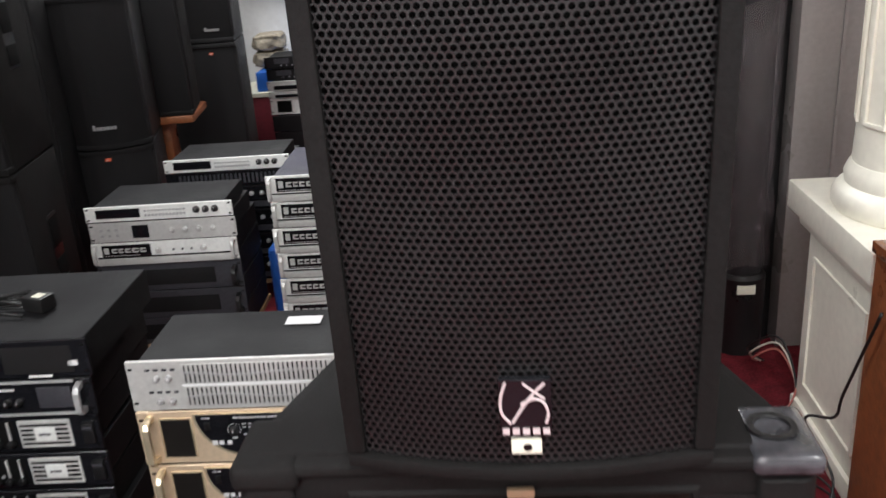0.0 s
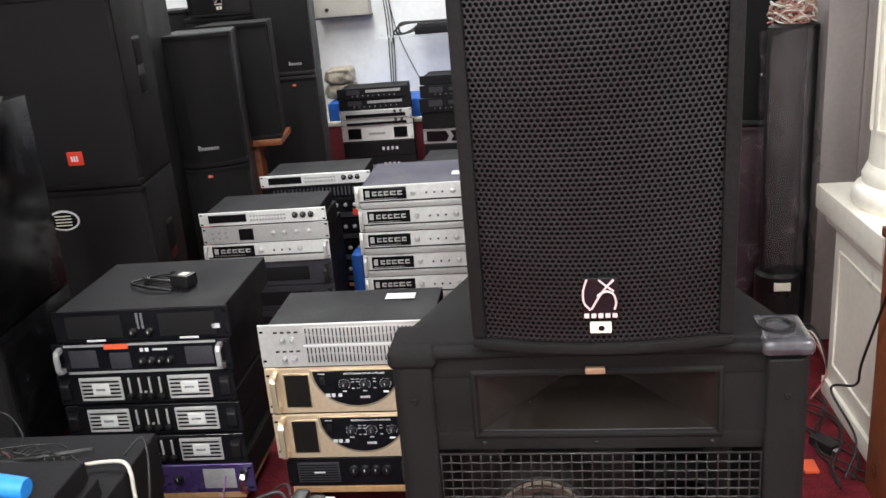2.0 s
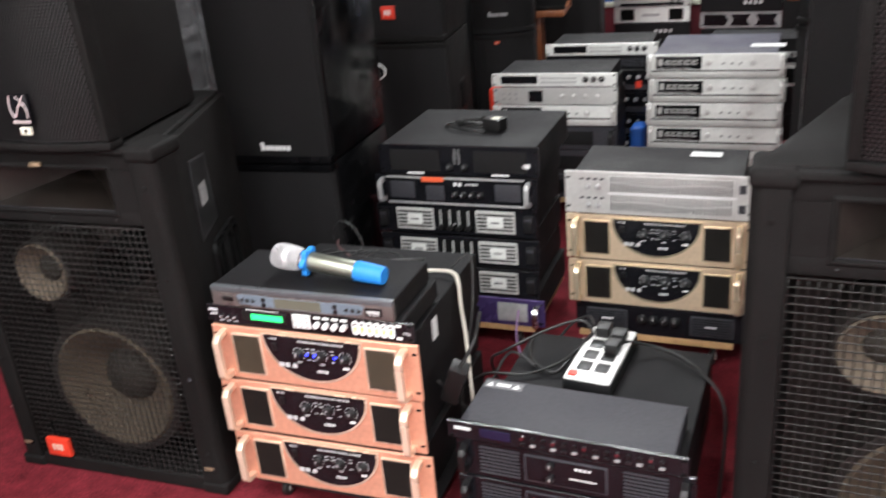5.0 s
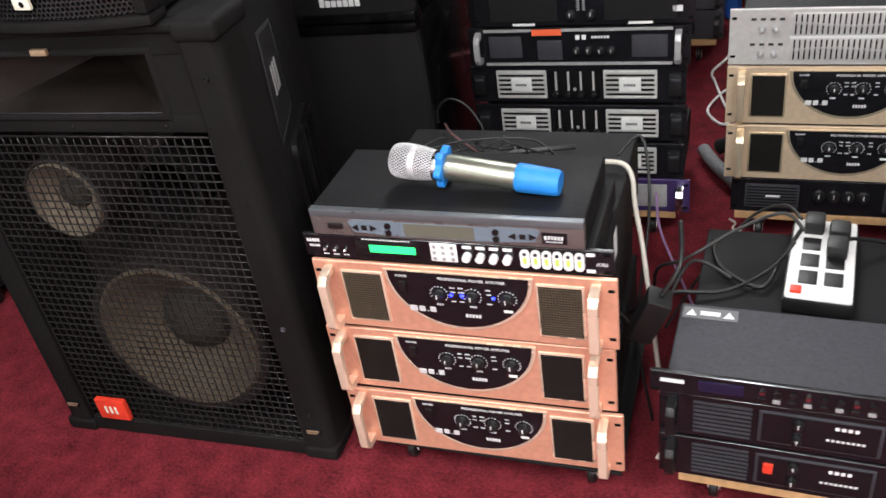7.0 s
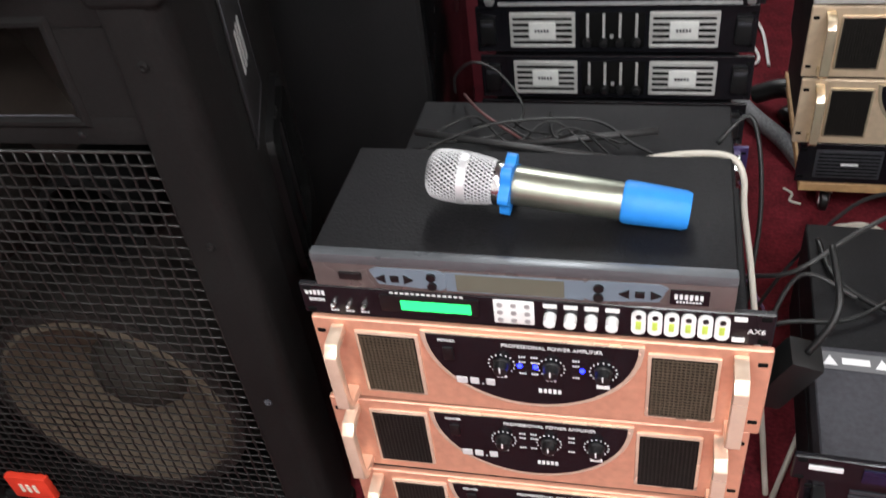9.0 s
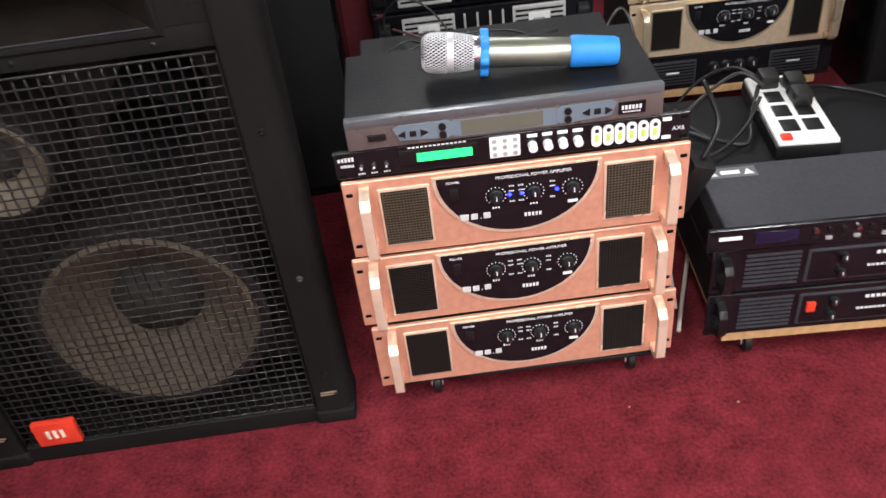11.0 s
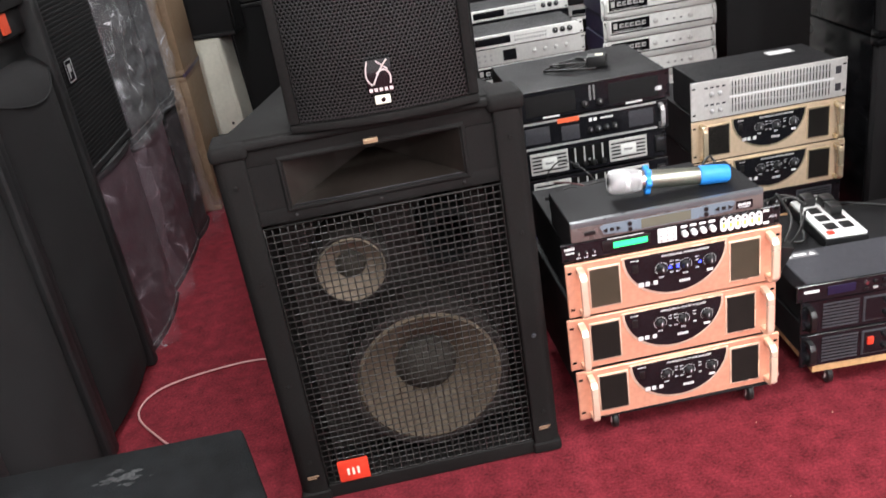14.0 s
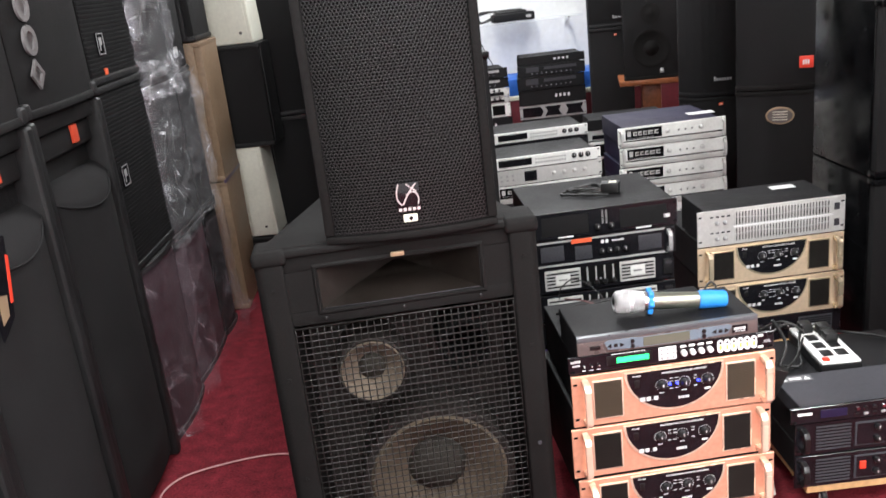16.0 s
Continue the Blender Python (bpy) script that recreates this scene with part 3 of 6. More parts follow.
def cabinet(name, label, m, W, D, H, taper=0.0, bow=0.0, front=None, body=None, group="", handle=False, logo=None, badge=None, seg=10, lip=0.006):
    """Plain speaker cabinet, front towards -y, origin at the front's bottom middle."""
    t = thing(name, label, "loudspeaker", m, group)
    front, body = front or CLOTH, body or CABV
    s = Shape()
    s.prism([(-W / 2, 0.03), (-W / 2 + taper, D), (W / 2 - taper, D), (W / 2, 0.03)], 0, H, "z", 0.008)
    part("body", s, body, t)
    s = Shape()
    pts = [(-W / 2 + 0.006 + (W - 0.012) * k / seg, -bow * (1 - (2 * k / seg - 1) ** 2)) for k in range(seg + 1)]
    s.prism(pts + [(W / 2 - 0.006, 0.034), (-W / 2 + 0.006, 0.034)], 0.012, H - 0.012, "z", 0.005)
    part("front_grille", s, front, t)
    for z0, z1 in ((0.0, 0.02), (H - 0.02, H)):
        s = Shape()
        pts = [(-W / 2 + W * k / seg, -lip - bow * (1 - (2 * k / seg - 1) ** 2)) for k in range(seg + 1)]
        s.prism(pts + [(W / 2, 0.04), (-W / 2, 0.04)], z0, z1, "z", 0.004)
        part("front_rim", s, body if lip > 0.003 else front, t)
    if handle:
        for sx in (-1, 1):
            ang = math.degrees(math.atan2(taper, D - 0.03))
            q = pose(sx * W / 2, 0.03, 0, 0, 0, sx * ang)
            s = Shape()
            s.box(-sx * 0.03, sx * 0.003, D * 0.36, D * 0.62, H * 0.42, H * 0.76, 0.02, 3, q)
            hd = part("handle_cup", s, PLASTIC, t)
            s = Shape()
            s.box(-sx * 0.03, sx * 0.0045, D * 0.38, D * 0.6, H * 0.59, H * 0.74, 0.012, 3, q).box(-sx * 0.03, sx * 0.0045, D * 0.38, D * 0.6, H * 0.44, H * 0.55, 0.012, 3, q)
            part("recess", s, DARK, hd)
    if logo:
        lx, lz, n, hh, mt = logo
        s = Shape()
        for k in range(n):
            x = lx + (k - (n - 1) / 2) * hh * 0.85
            yy = -bow * (1 - (2 * x / W) ** 2)
            s.box(x - hh * 0.33, x + hh * 0.33, yy - 0.004, yy + 0.006, lz - hh / 2, lz + hh * (0.9 if k == 0 else 0.35), 0.001)
        part("logo", s, mt, t, "raised letters mark")
    if badge:
        bx, bz, bw, bh, mt, shape = badge
        yy = -bow * (1 - (2 * bx / W) ** 2)
        s = Shape()
        if shape == "oval":
            pts = [(bx + bw / 2 * math.cos(a), bz + bh / 2 * math.sin(a)) for a in [2 * math.pi * k / 28 for k in range(28)]]
            s.prism(pts, yy - 0.004, yy + 0.008, "y", 0.001)
            b1 = part("badge", s, mt, t, "oval metal badge")
            s = Shape()
            pts = [(bx + bw * 0.44 * math.cos(a), bz + bh * 0.41 * math.sin(a)) for a in [2 * math.pi * k / 28 for k in range(28)]]
            s.prism(pts, yy - 0.006, yy, "y")
            part("field", s, BROWNG if mt is not INK else PANEL, b1)
            s = Shape()
            for k in range(4):
                s.box(bx - bw * 0.26, bx + bw * 0.26, yy - 0.0075, yy, bz - bh * 0.25 + k * bh * 0.15, bz - bh * 0.2 + k * bh * 0.15)
            part("mark", s, STICKER, b1)
        else:
            s.box(bx - bw / 2, bx + bw / 2, yy - 0.006, yy + 0.008, bz - bh / 2, bz + bh / 2, 0.002)
            b1 = part("badge", s, mt, t, "small square badge")
            s = Shape()
            for k in range(3):
                s.box(bx - bw * 0.25 + k * bw * 0.17, bx - bw * 0.14 + k * bw * 0.17, yy - 0.0075, yy, bz - bh * 0.2, bz + bh * 0.2)
            part("mark", s, INK if mt is not INK else PANEL, b1)
    return t


floor_speaker(pose(-1.741, 0.722, 0, 0, 0, 3.2))
floor_speaker(pose(0.004, 0.752, 0, 0, 0, -0.5), True)
top_speaker(pose(-1.703, 0.722, 0.864, 0, 0, 0.5))
top_speaker(pose(0.012, 0.738, 0.871, 3.0, 0, -1.5))

# ---- rack units ----


def chassis(name, label, m, H, D, case, face, W=0.4826, body_w=0.43, category="amplifier", group="", ears=True):
    """Rack unit: origin at the front's bottom middle, front towards -y."""
    t = thing(name, label, category, m, group)
    s = Shape()
    s.box(-body_w / 2, body_w / 2, 0.004, D, 0.002, H - 0.002, 0.002, 1)
    part("case", s, case, t)
    s = Shape()
    s.box(-W / 2, W / 2, -0.002, 0.006, 0.001, H - 0.001, 0.0015, 1)
    part("front_panel", s, face, t)
    if ears:
        for sx in (-1, 1):
            for k in range(2):
                zz = H * (0.16 if k == 0 else 0.84)
                part("ear_slot", Shape().box(sx * (W / 2 - 0.009) - 0.005, sx * (W / 2 - 0.009) + 0.005, -0.003, 0.004, zz - 0.003, zz + 0.003, 0.0015), DARK, t)
    return t


def knob(parent, x, z, r=0.009, y=-0.002, d=0.012, material=None):
    s = Shape().lathe([(r * 1.15, y), (r * 1.15, y - 0.002), (r, y - 0.003), (r * 0.88, y - d), (r * 0.6, y - d - 0.001), (0.0005, y - d - 0.001)], (x, 0, z), "y", 16)
    k = part("knob", s, material or PLASTIC, parent)
    part("pointer", Shape().box(x - 0.0008, x + 0.0008, y - d - 0.002, y - d, z, z + r * 0.8), INK, k)
    return k


def handle(parent, x, z0, z1, material, w=0.015, reach=0.042):
    """Flat bow handle standing off the panel."""
    s = Shape()
    pts = [(-0.002, z0), (-reach * 0.75, z0 + 0.004), (-reach, z0 + 0.016), (-reach, z1 - 0.016), (-reach * 0.75, z1 - 0.004), (-0.002, z1), (-0.002, z1 - 0.014), (-reach * 0.66, z1 - 0.016), (-reach * 0.72, z1 - 0.022), (-reach * 0.72, z0 + 0.022), (-reach * 0.66, z0 + 0.016), (-0.002, z0 + 0.014)]
    s.prism(pts, x - w / 2, x + w / 2, "x", 0.002, 2)
    return part("handle", s, material, parent)


def lens_shape(x0, x1, ztop, depth, n=24):
    """Half-moon: flat top, round bottom."""
    xm, a = (x0 + x1) / 2, (x1 - x0) / 2
    return [(xm + a * math.cos(math.pi + math.pi * k / n), ztop + depth * math.sin(math.pi + math.pi * k / n) * 1.0) for k in range(n + 1)]


def bars(shape, x0, x1, z, h, n, y=-0.0055, gap=0.35):
    st = (x1 - x0) / n
    for k in range(n):
        shape.box(x0 + k * st, x0 + (k + 1 - gap) * st, y - 0.0006, y + 0.002, z - h / 2, z + h / 2)


def moon_amp(m, face, bow, lit, case, group, label, mesh=None):
    """3U power amplifier with a half-moon control field, two vents and two handles."""
    H = 0.132
    t = chassis("power_amplifier", label, m, H, 0.45, case, face, group=group)
    for sx in (-1, 1):
        s = Shape()
        x0, x1 = sorted((sx * 0.125, sx * 0.19))
        s.box(x0 - 0.004, x1 + 0.004, -0.005, 0.002, 0.016, 0.116, 0.003)
        v = part("vent_frame", s, bow, t)
        s = Shape()
        s.box(x0, x1, -0.0056, 0.002, 0.02, 0.112, 0.001)
        part("vent_back", s, DARK, v)
        s = Shape()
        for k in range(14):
            xx = x0 + 0.003 + k * (x1 - x0 - 0.006) / 13
            s.box(xx - 0.0008, xx + 0.0008, -0.0065, -0.0045, 0.021, 0.111)
        for k in range(20):
            zz = 0.023 + k * 0.0862 / 19
            s.box(x0 + 0.001, x1 - 0.001, -0.0068, -0.0048, zz - 0.0008, zz + 0.0008)
        part("vent_mesh", s, mesh or VENTD, v, "", False)
        handle(t, sx * 0.211, 0.008, 0.124, bow)
    part("moon_rim", Shape().prism(lens_shape(-0.118, 0.118, 0.124, 0.108), -0.0045, 0.002, "y"), bow, t)
    f = part("control_field", Shape().prism(lens_shape(-0.112, 0.112, 0.122, 0.1), -0.0058, 0.002, "y"), PANEL, t, "gloss black half-moon control field")
    part("power_switch", Shape().box(-0.095, -0.083, -0.0085, -0.002, 0.084, 0.104, 0.002), PLASTIC, f)
    text("lettering", "POWER", 0.0055, -0.0895, -0.0062, 0.114, INK, f)
    text("lettering", "PROFESSIONAL POWER AMPLIFIER", 0.0069, 0.023, -0.0062, 0.1135, INK, f)
    for x in (-0.031, 0.0225, 0.077):
        k = knob(f, x, 0.084, 0.0085, -0.006, 0.012)
        s = Shape()
        for a in range(13):
            an = math.radians(-45 + a * 22.5)
            cxx, czz = x + 0.0142 * math.cos(an), 0.084 + 0.0142 * math.sin(an)
            s.box(cxx - 0.0008, cxx + 0.0008, -0.0065, -0.004, czz - 0.0008, czz + 0.0008)
        part("scale", s, INK, f, "", False)
    s = Shape()
    for xx in (-0.012, 0.001, 0.045):
        bars(s, xx, xx + 0.008, 0.098, 0.002, 3, -0.0061)
        bars(s, xx, xx + 0.008, 0.09, 0.0018, 3, -0.0061)
        bars(s, xx, xx + 0.008, 0.072, 0.002, 3, -0.0061)
    bars(s, 0.008, 0.034, 0.046, 0.006, 5, -0.0061)
    bars(s, -0.037, -0.025, 0.064, 0.003, 3, -0.0061)
    bars(s, 0.0165, 0.0285, 0.064, 0.003, 3, -0.0061)
    part("print", s, INK, f, "", False)
    s = Shape()
    for x0, w, h in ((-0.084, 0.013, 0.011), (-0.0685, 0.0105, 0.011), (-0.0555, 0.0028, 0.0028), (-0.0505, 0.0105, 0.011)):
        s.box(x0, x0 + w, -0.0066, -0.004, 0.047, 0.047 + h, 0.001, 1)
    part("mark", s, PALE, f, "", False)
    part("label_plate", Shape().box(0.07, 0.084, -0.0065, -0.003, 0.058, 0.063), WHITEP, f)
    if lit:
        s = Shape()
        for xx in (-0.0115, 0.0055, 0.055):
            s.lathe([(0.0031, -0.0055), (0.0024, -0.0075), (0.0005, -0.008)], (xx, 0, 0.0835), "y", 8)
        part("indicator", s, LEDB, f, "lit blue indicators")
    return t


def casters(parent, xs, ys, top, r=0.022):
    for x in xs:
        for y in ys:
            s = Shape()
            s.box(x - 0.014, x + 0.014, y - 0.014, y + 0.014, top - 0.004, top).box(x - 0.013, x - 0.01, y - 0.008, y + 0.012, r * 0.8, top - 0.003).box(x + 0.01, x + 0.013, y - 0.008, y + 0.012, r * 0.8, top - 0.003)
            c = part("caster", s, CHROME, parent)
            s = Shape()
            s.lathe([(0.003, -0.008), (r * 0.8, -0.008), (r, -0.005), (r, 0.005), (r * 0.8, 0.008), (0.003, 0.008)], (x, y, r), "x", 18)
            part("wheel", s, CABLE, c)
            part("hub", Shape().lathe([(0.001, -0.0095), (r * 0.45, -0.0095), (r * 0.45, 0.0095), (0.001, 0.0095)], (x, y, r), "x", 14), WHITEP, c)


def dolly(m, top, W=0.47, D=0.45, label="low plywood dolly board on small casters", group="dolly boards", board=None, thick=0.018):
    t = thing("dolly", label, "dolly", m, group)
    part("board", Shape().box(-W / 2, W / 2, 0, D, top - thick, top, 0.001, 1), board or PLY, t)
    casters(t, (-W / 2 + 0.055, W / 2 - 0.055), (0.036, D - 0.06), top - thick)
    return t


PINK = pose(-1.1485, 0.757, 0, 0, 0, 1.5)
dolly(PINK @ pose(0.021, 0.0, 0), 0.062, 0.443, 0.42, "low black board on casters under the rose amplifiers", board=STEEL, thick=0.006)
for k in range(3):
    z = 0.062 + (2 - k) * 0.1375
    moon_amp(PINK @ pose((0.004, -0.003, 0.006)[k], (0, 0.004, 0.002)[k], z, 0, 0, (0, 0.8, 1.0)[k]), ROSE, ROSEH, k == 0, STEEL, "rose copper amplifiers", "rose copper power amplifier with lit blue indicators, top of stack" if k == 0 else "rose copper power amplifier with black half-moon field, in a stack", VENTM if k == 0 else VENTD)

# effects processor on top
t = chassis("effects_processor", "black rack effects processor with glowing green display and white keys", PINK @ pose(0.0, 0.0, 0.474), 0.044, 0.2, STEEL, PANEL, category="audio processor")
part("display_bezel", Shape().box(-0.152, -0.046, -0.004, 0, 0.013, 0.036, 0.001), PLASTIC, t)
part("display", Shape().box(-0.129, -0.054, -0.005, 0, 0.0175, 0.0305), GREEN, t, "glowing green display")
for k in range(3):
    knob(t, -0.205 + k * 0.017, 0.018, 0.003, -0.002, 0.006, CHROME)
s = Shape()
bars(s, -0.235, -0.212, 0.032, 0.006, 5, -0.0022)
bars(s, -0.232, -0.214, 0.022, 0.004, 7, -0.0022)
bars(s, -0.14, -0.06, 0.039, 0.002, 14, -0.0022)
for k in range(3):
    bars(s, -0.21 + k * 0.017, -0.2 + k * 0.017, 0.0075, 0.002, 3, -0.0022)
part("print", s, INK, t, "", False)
part("key_pad", Shape().box(-0.031, 0.011, -0.0035, 0, 0.007, 0.04, 0.002), WHITEP, t, "white key pad")
for i in range(3):
    for j in range(3):
        part("key", Shape().lathe([(0.0031, -0.003), (0.0031, -0.0045), (0.0005, -0.0045)], (-0.024 + i * 0.014, 0, 0.013 + j * 0.0105), "y", 10), SLIT, t)
for k in range(4):
    x = 0.027 + k * 0.0205
    part("rotary", Shape().lathe([(0.0065, -0.001), (0.0062, -0.013), (0.0005, -0.014)], (x, 0, 0.021), "y", 12), WHITEP, t)
    part("bar", Shape().box(x - 0.007, x + 0.007, -0.0035, 0, 0.033, 0.038, 0.001), WHITEP, t)
for k in range(6):
    x = 0.114 + k * 0.0158
    kk = part("channel_key", Shape().prism([(x + 0.0072 * math.cos(a), 0.0225 + (0.0085 if math.sin(a) > 0 else -0.0085) + 0.0072 * math.sin(a)) for a in [2 * math.pi * q / 20 for q in range(20)]], -0.0045, 0, "y"), WHITEP, t)
    part("lamp", Shape().box(x - 0.0026, x + 0.0026, -0.0055, 0, 0.0145, 0.0255, 0.001), YEL, kk, "yellow-green lit window")
    part("eyelet", Shape().lathe([(0.003, -0.004), (0.003, -0.0055), (0.0005, -0.0055)], (x, 0, 0.0315), "y", 8), PLASTIC, kk)
for z in (0.036, 0.008):
    part("bar", Shape().box(0.203, 0.215, -0.0035, 0, z - 0.0025, z + 0.0025), WHITEP, t)
text("lettering", "AX6", 0.009, 0.225, -0.0026, 0.02, INK, t)

# wireless microphone receiver
R = PINK @ pose(-0.008, 0.004, 0.519)
t = thing("microphone_receiver", "dark grey wireless microphone receiver with silver fascia on the stack", "audio receiver", R)
part("case", Shape().box(-0.21, 0.21, 0.004, 0.185, 0.0, 0.044, 0.002, 1), STEEL, t)
part("fascia", Shape().box(-0.21, 0.21, -0.008, 0.004, 0.0, 0.034, 0.002, 2), BROWNG, t)
part("top_strip", Shape().box(-0.21, 0.21, -0.009, 0.004, 0.033, 0.0455, 0.002, 2), STRIP, t, "grey strip")
for sx in (-1, 1):
    part("key_field", Shape().prism([(sx * 0.148, 0.027), (sx * 0.14, 0.009), (sx * 0.075, 0.005), (sx * 0.068, 0.009), (sx * 0.068, 0.027), (sx * 0.075, 0.031), (sx * 0.14, 0.031)], -0.0095, -0.002, "y"), BLUEG, t)
    for k in range(3):
        xk = sx * 0.122 + (k - 1) * 0.015
        if k == 1:
            part("key", Shape().box(xk - 0.0045, xk + 0.0045, -0.011, -0.004, 0.0135, 0.0215, 0.001), PLASTIC, t)
        else:
            part("key", Shape().prism([(xk - 0.005 * (k - 1), 0.012), (xk - 0.005 * (k - 1), 0.023), (xk + 0.005 * (k - 1), 0.0175)], -0.011, -0.004, "y"), PLASTIC, t, "arrow key")
    for z in (0.011, 0.023):
        part("button", Shape().lathe([(0.005, -0.009), (0.005, -0.012), (0.0005, -0.012)], (sx * 0.083, 0, z), "y", 12), PLASTIC, t)
part("centre_field", Shape().box(-0.069, 0.069, -0.0089, -0.002, 0.0045, 0.0295), BLUEG, t)
part("display", Shape().box(-0.058, 0.05, -0.0094, -0.002, 0.006, 0.028), LCD, t, "dull unlit display")
part("switch", Shape().box(-0.182, -0.158, -0.011, -0.002, 0.013, 0.022, 0.001), PLASTIC, t)
lp = part("label_plate", Shape().box(0.15, 0.186, -0.0095, -0.002, 0.008, 0.026), PANEL, t)
s = Shape()
bars(s, 0.154, 0.182, 0.018, 0.006, 6, -0.0096)
bars(s, 0.156, 0.18, 0.0115, 0.002, 8, -0.0096)
part("print", s, INK, lp, "", False)

# microphone lying on the receiver
MIC = PINK @ pose(-0.08, 0.087, 0.519 + 0.0455 + 0.036, 0, 4.6, -4.2) @ Matrix.Scale(1.05, 4)
t = thing("microphone", "hand microphone with silver mesh head, blue ring and end cap", "microphone", MIC)
part("handle_tube", Shape().lathe([(0.019, 0.06), (0.0195, 0.065), (0.0188, 0.12), (0.0178, 0.17), (0.017, 0.172)], (0, 0, 0), "x", 28), CHAMP, t, "brushed champagne metal tube")
part("end_cap", Shape().lathe([(0.019, 0.165), (0.0207, 0.168), (0.0206, 0.178), (0.0188, 0.222), (0.0168, 0.227), (0.001, 0.227)], (0, 0, 0), "x", 28), BLUE, t, "blue rubber end cap")
pts = [((0.027 + 0.0038 * math.cos(6 * a)) * math.cos(a), (0.027 + 0.0038 * math.cos(6 * a)) * math.sin(a)) for a in [2 * math.pi * k / 48 for k in range(48)]]
part("anti_roll_ring", Shape().prism(pts, 0.05, 0.061, "x", 0.002), BLUE, t, "blue six-lobed rubber ring")
part("collar", Shape().lathe([(0.021, 0.041), (0.022, 0.043), (0.0212, 0.052)], (0, 0, 0), "x", 28), CHROME, t)
s = Shape()
prof = [(0.0195, 0.05), (0.0225, 0.036), (0.0245, 0.022), (0.0255, 0.008), (0.0256, -0.004), (0.0248, -0.013), (0.0225, -0.02), (0.017, -0.0245), (0.001, -0.0255)]
s.lathe([(r * 0.94, h) for r, h in prof], (0, 0, 0), "x", 20)
hb = part("head_core", s, DARK, t)
s = Shape()
for sg in (-1, 1):
    for k in range(36):
        a0 = 2 * math.pi * k / 36
        s.tube([(h, r * math.cos(a0 + sg * (0.021 - h) * 26), r * math.sin(a0 + sg * (0.021 - h) * 26)) for r, h in [(0.0195, 0.05), (0.021, 0.043), (0.0225, 0.036), (0.0235, 0.029), (0.0245, 0.022), (0.025, 0.015), (0.0255, 0.008), (0.0256, 0.002), (0.0256, -0.004), (0.0252, -0.009), (0.0248, -0.013), (0.0238, -0.017), (0.0225, -0.02), (0.02, -0.0225), (0.017, -0.0245), (0.011, -0.0252)]], 0.00066, 4)
part("mesh_head", s, WIREMESH, t, "silver woven mesh head")
part("band", Shape().lathe([(0.0253, 0.0075), (0.0263, 0.0085), (0.0259, 0.0155), (0.025, 0.0165)], (0, 0, 0), "x", 28), WIREMESH, t, "bright smooth band")


# ---- stack with power strip ----
BST = pose(-0.605, 0.772, 0, 0, 0, -1)
dolly(BST, 0.075, 0.42, 0.44)


def plain_amp(m, H, label, panel=None, D=0.45, side=0.0, red=False):
    t = chassis("power_amplifier", label, m, H, D, STEEL, PANEL, group="black amplifiers")
    for sx in (-1, 1):
        handle(t, sx * 0.222, 0.012, H - 0.012, PLASTIC, 0.014, 0.03)
        s = Shape()
        for k in range(8):
            z = 0.014 + k * (H - 0.028) / 7
            s.box(sx * 0.19, sx * 0.105, -0.004, 0.0, z - 0.002, z + 0.002)
        part("vent_insert", s, STEELG, t, "", False)
    p = part("meter_plate", Shape().box(-0.095, 0.075, -0.004, 0, 0.012, H - 0.012, 0.002), STEELG, t)
    part("field", Shape().box(-0.09, 0.07, -0.005, 0, 0.016, H - 0.016), PANEL, p)
    if red:
        part("rocker", Shape().box(-0.083, -0.068, -0.009, 0, H * 0.45, H * 0.68, 0.002), REDP, t, "red rocker switch")
    for k in range(2):
        knob(t, -0.04, H * (0.32 + 0.36 * k), 0.008)
    s = Shape()
    bars(s, 0.0, 0.055, H * 0.42, 0.004, 8, -0.0052)
    bars(s, 0.01, 0.045, H * 0.7, 0.006, 4, -0.0052)
    part("print", s, INK, t, "", False)
    return t


plain_amp(BST @ pose(0, 0.0, 0.075), 0.089, "black power amplifier with red rocker switch, on a dolly", red=True, D=0.46)
plain_amp(BST @ pose(0, 0.002, 0.165), 0.089, "black power amplifier in a low stack", D=0.46)
t = chassis("crossover_processor", "dark grey rack processor with violet display and rows of keys", BST @ pose(-0.014, -0.004, 0.256), 0.044, 0.17, STEELG, PANEL, category="audio processor")
part("display", Shape().box(-0.17, -0.105, -0.004, 0, 0.012, 0.034, 0.001), LCDB, t, "violet display")
for k in range(14):
    part("key", Shape().lathe([(0.0045, -0.002), (0.004, -0.007), (0.0005, -0.007)], (-0.08 + k * 0.021, 0, 0.028), "y", 8), CHROME if k % 3 == 0 else PLASTIC, t)
    part("key", Shape().box(-0.085 + k * 0.021, -0.075 + k * 0.021, -0.005, 0, 0.01, 0.015), SLIT if k % 2 else PLASTIC, t)
part("badge", Shape().box(-0.225, -0.19, -0.004, 0, 0.024, 0.03), INK, t)
tp = part("label_strip", Shape().box(-0.21, -0.125, 0.132, 0.16, 0.0425, 0.0432), mat("grey_printed_strip", (0.12, 0.12, 0.125), 0.5), t, "printed warning strip")
s = Shape()
s.prism([(-0.205, 0.138), (-0.188, 0.138), (-0.1965, 0.154)], 0.0432, 0.0437, "z").prism([(-0.147, 0.138), (-0.13, 0.138), (-0.1385, 0.154)], 0.0432, 0.0437, "z").box(-0.183, -0.152, 0.141, 0.151, 0.0432, 0.0437)
part("print", s, INK, tp)

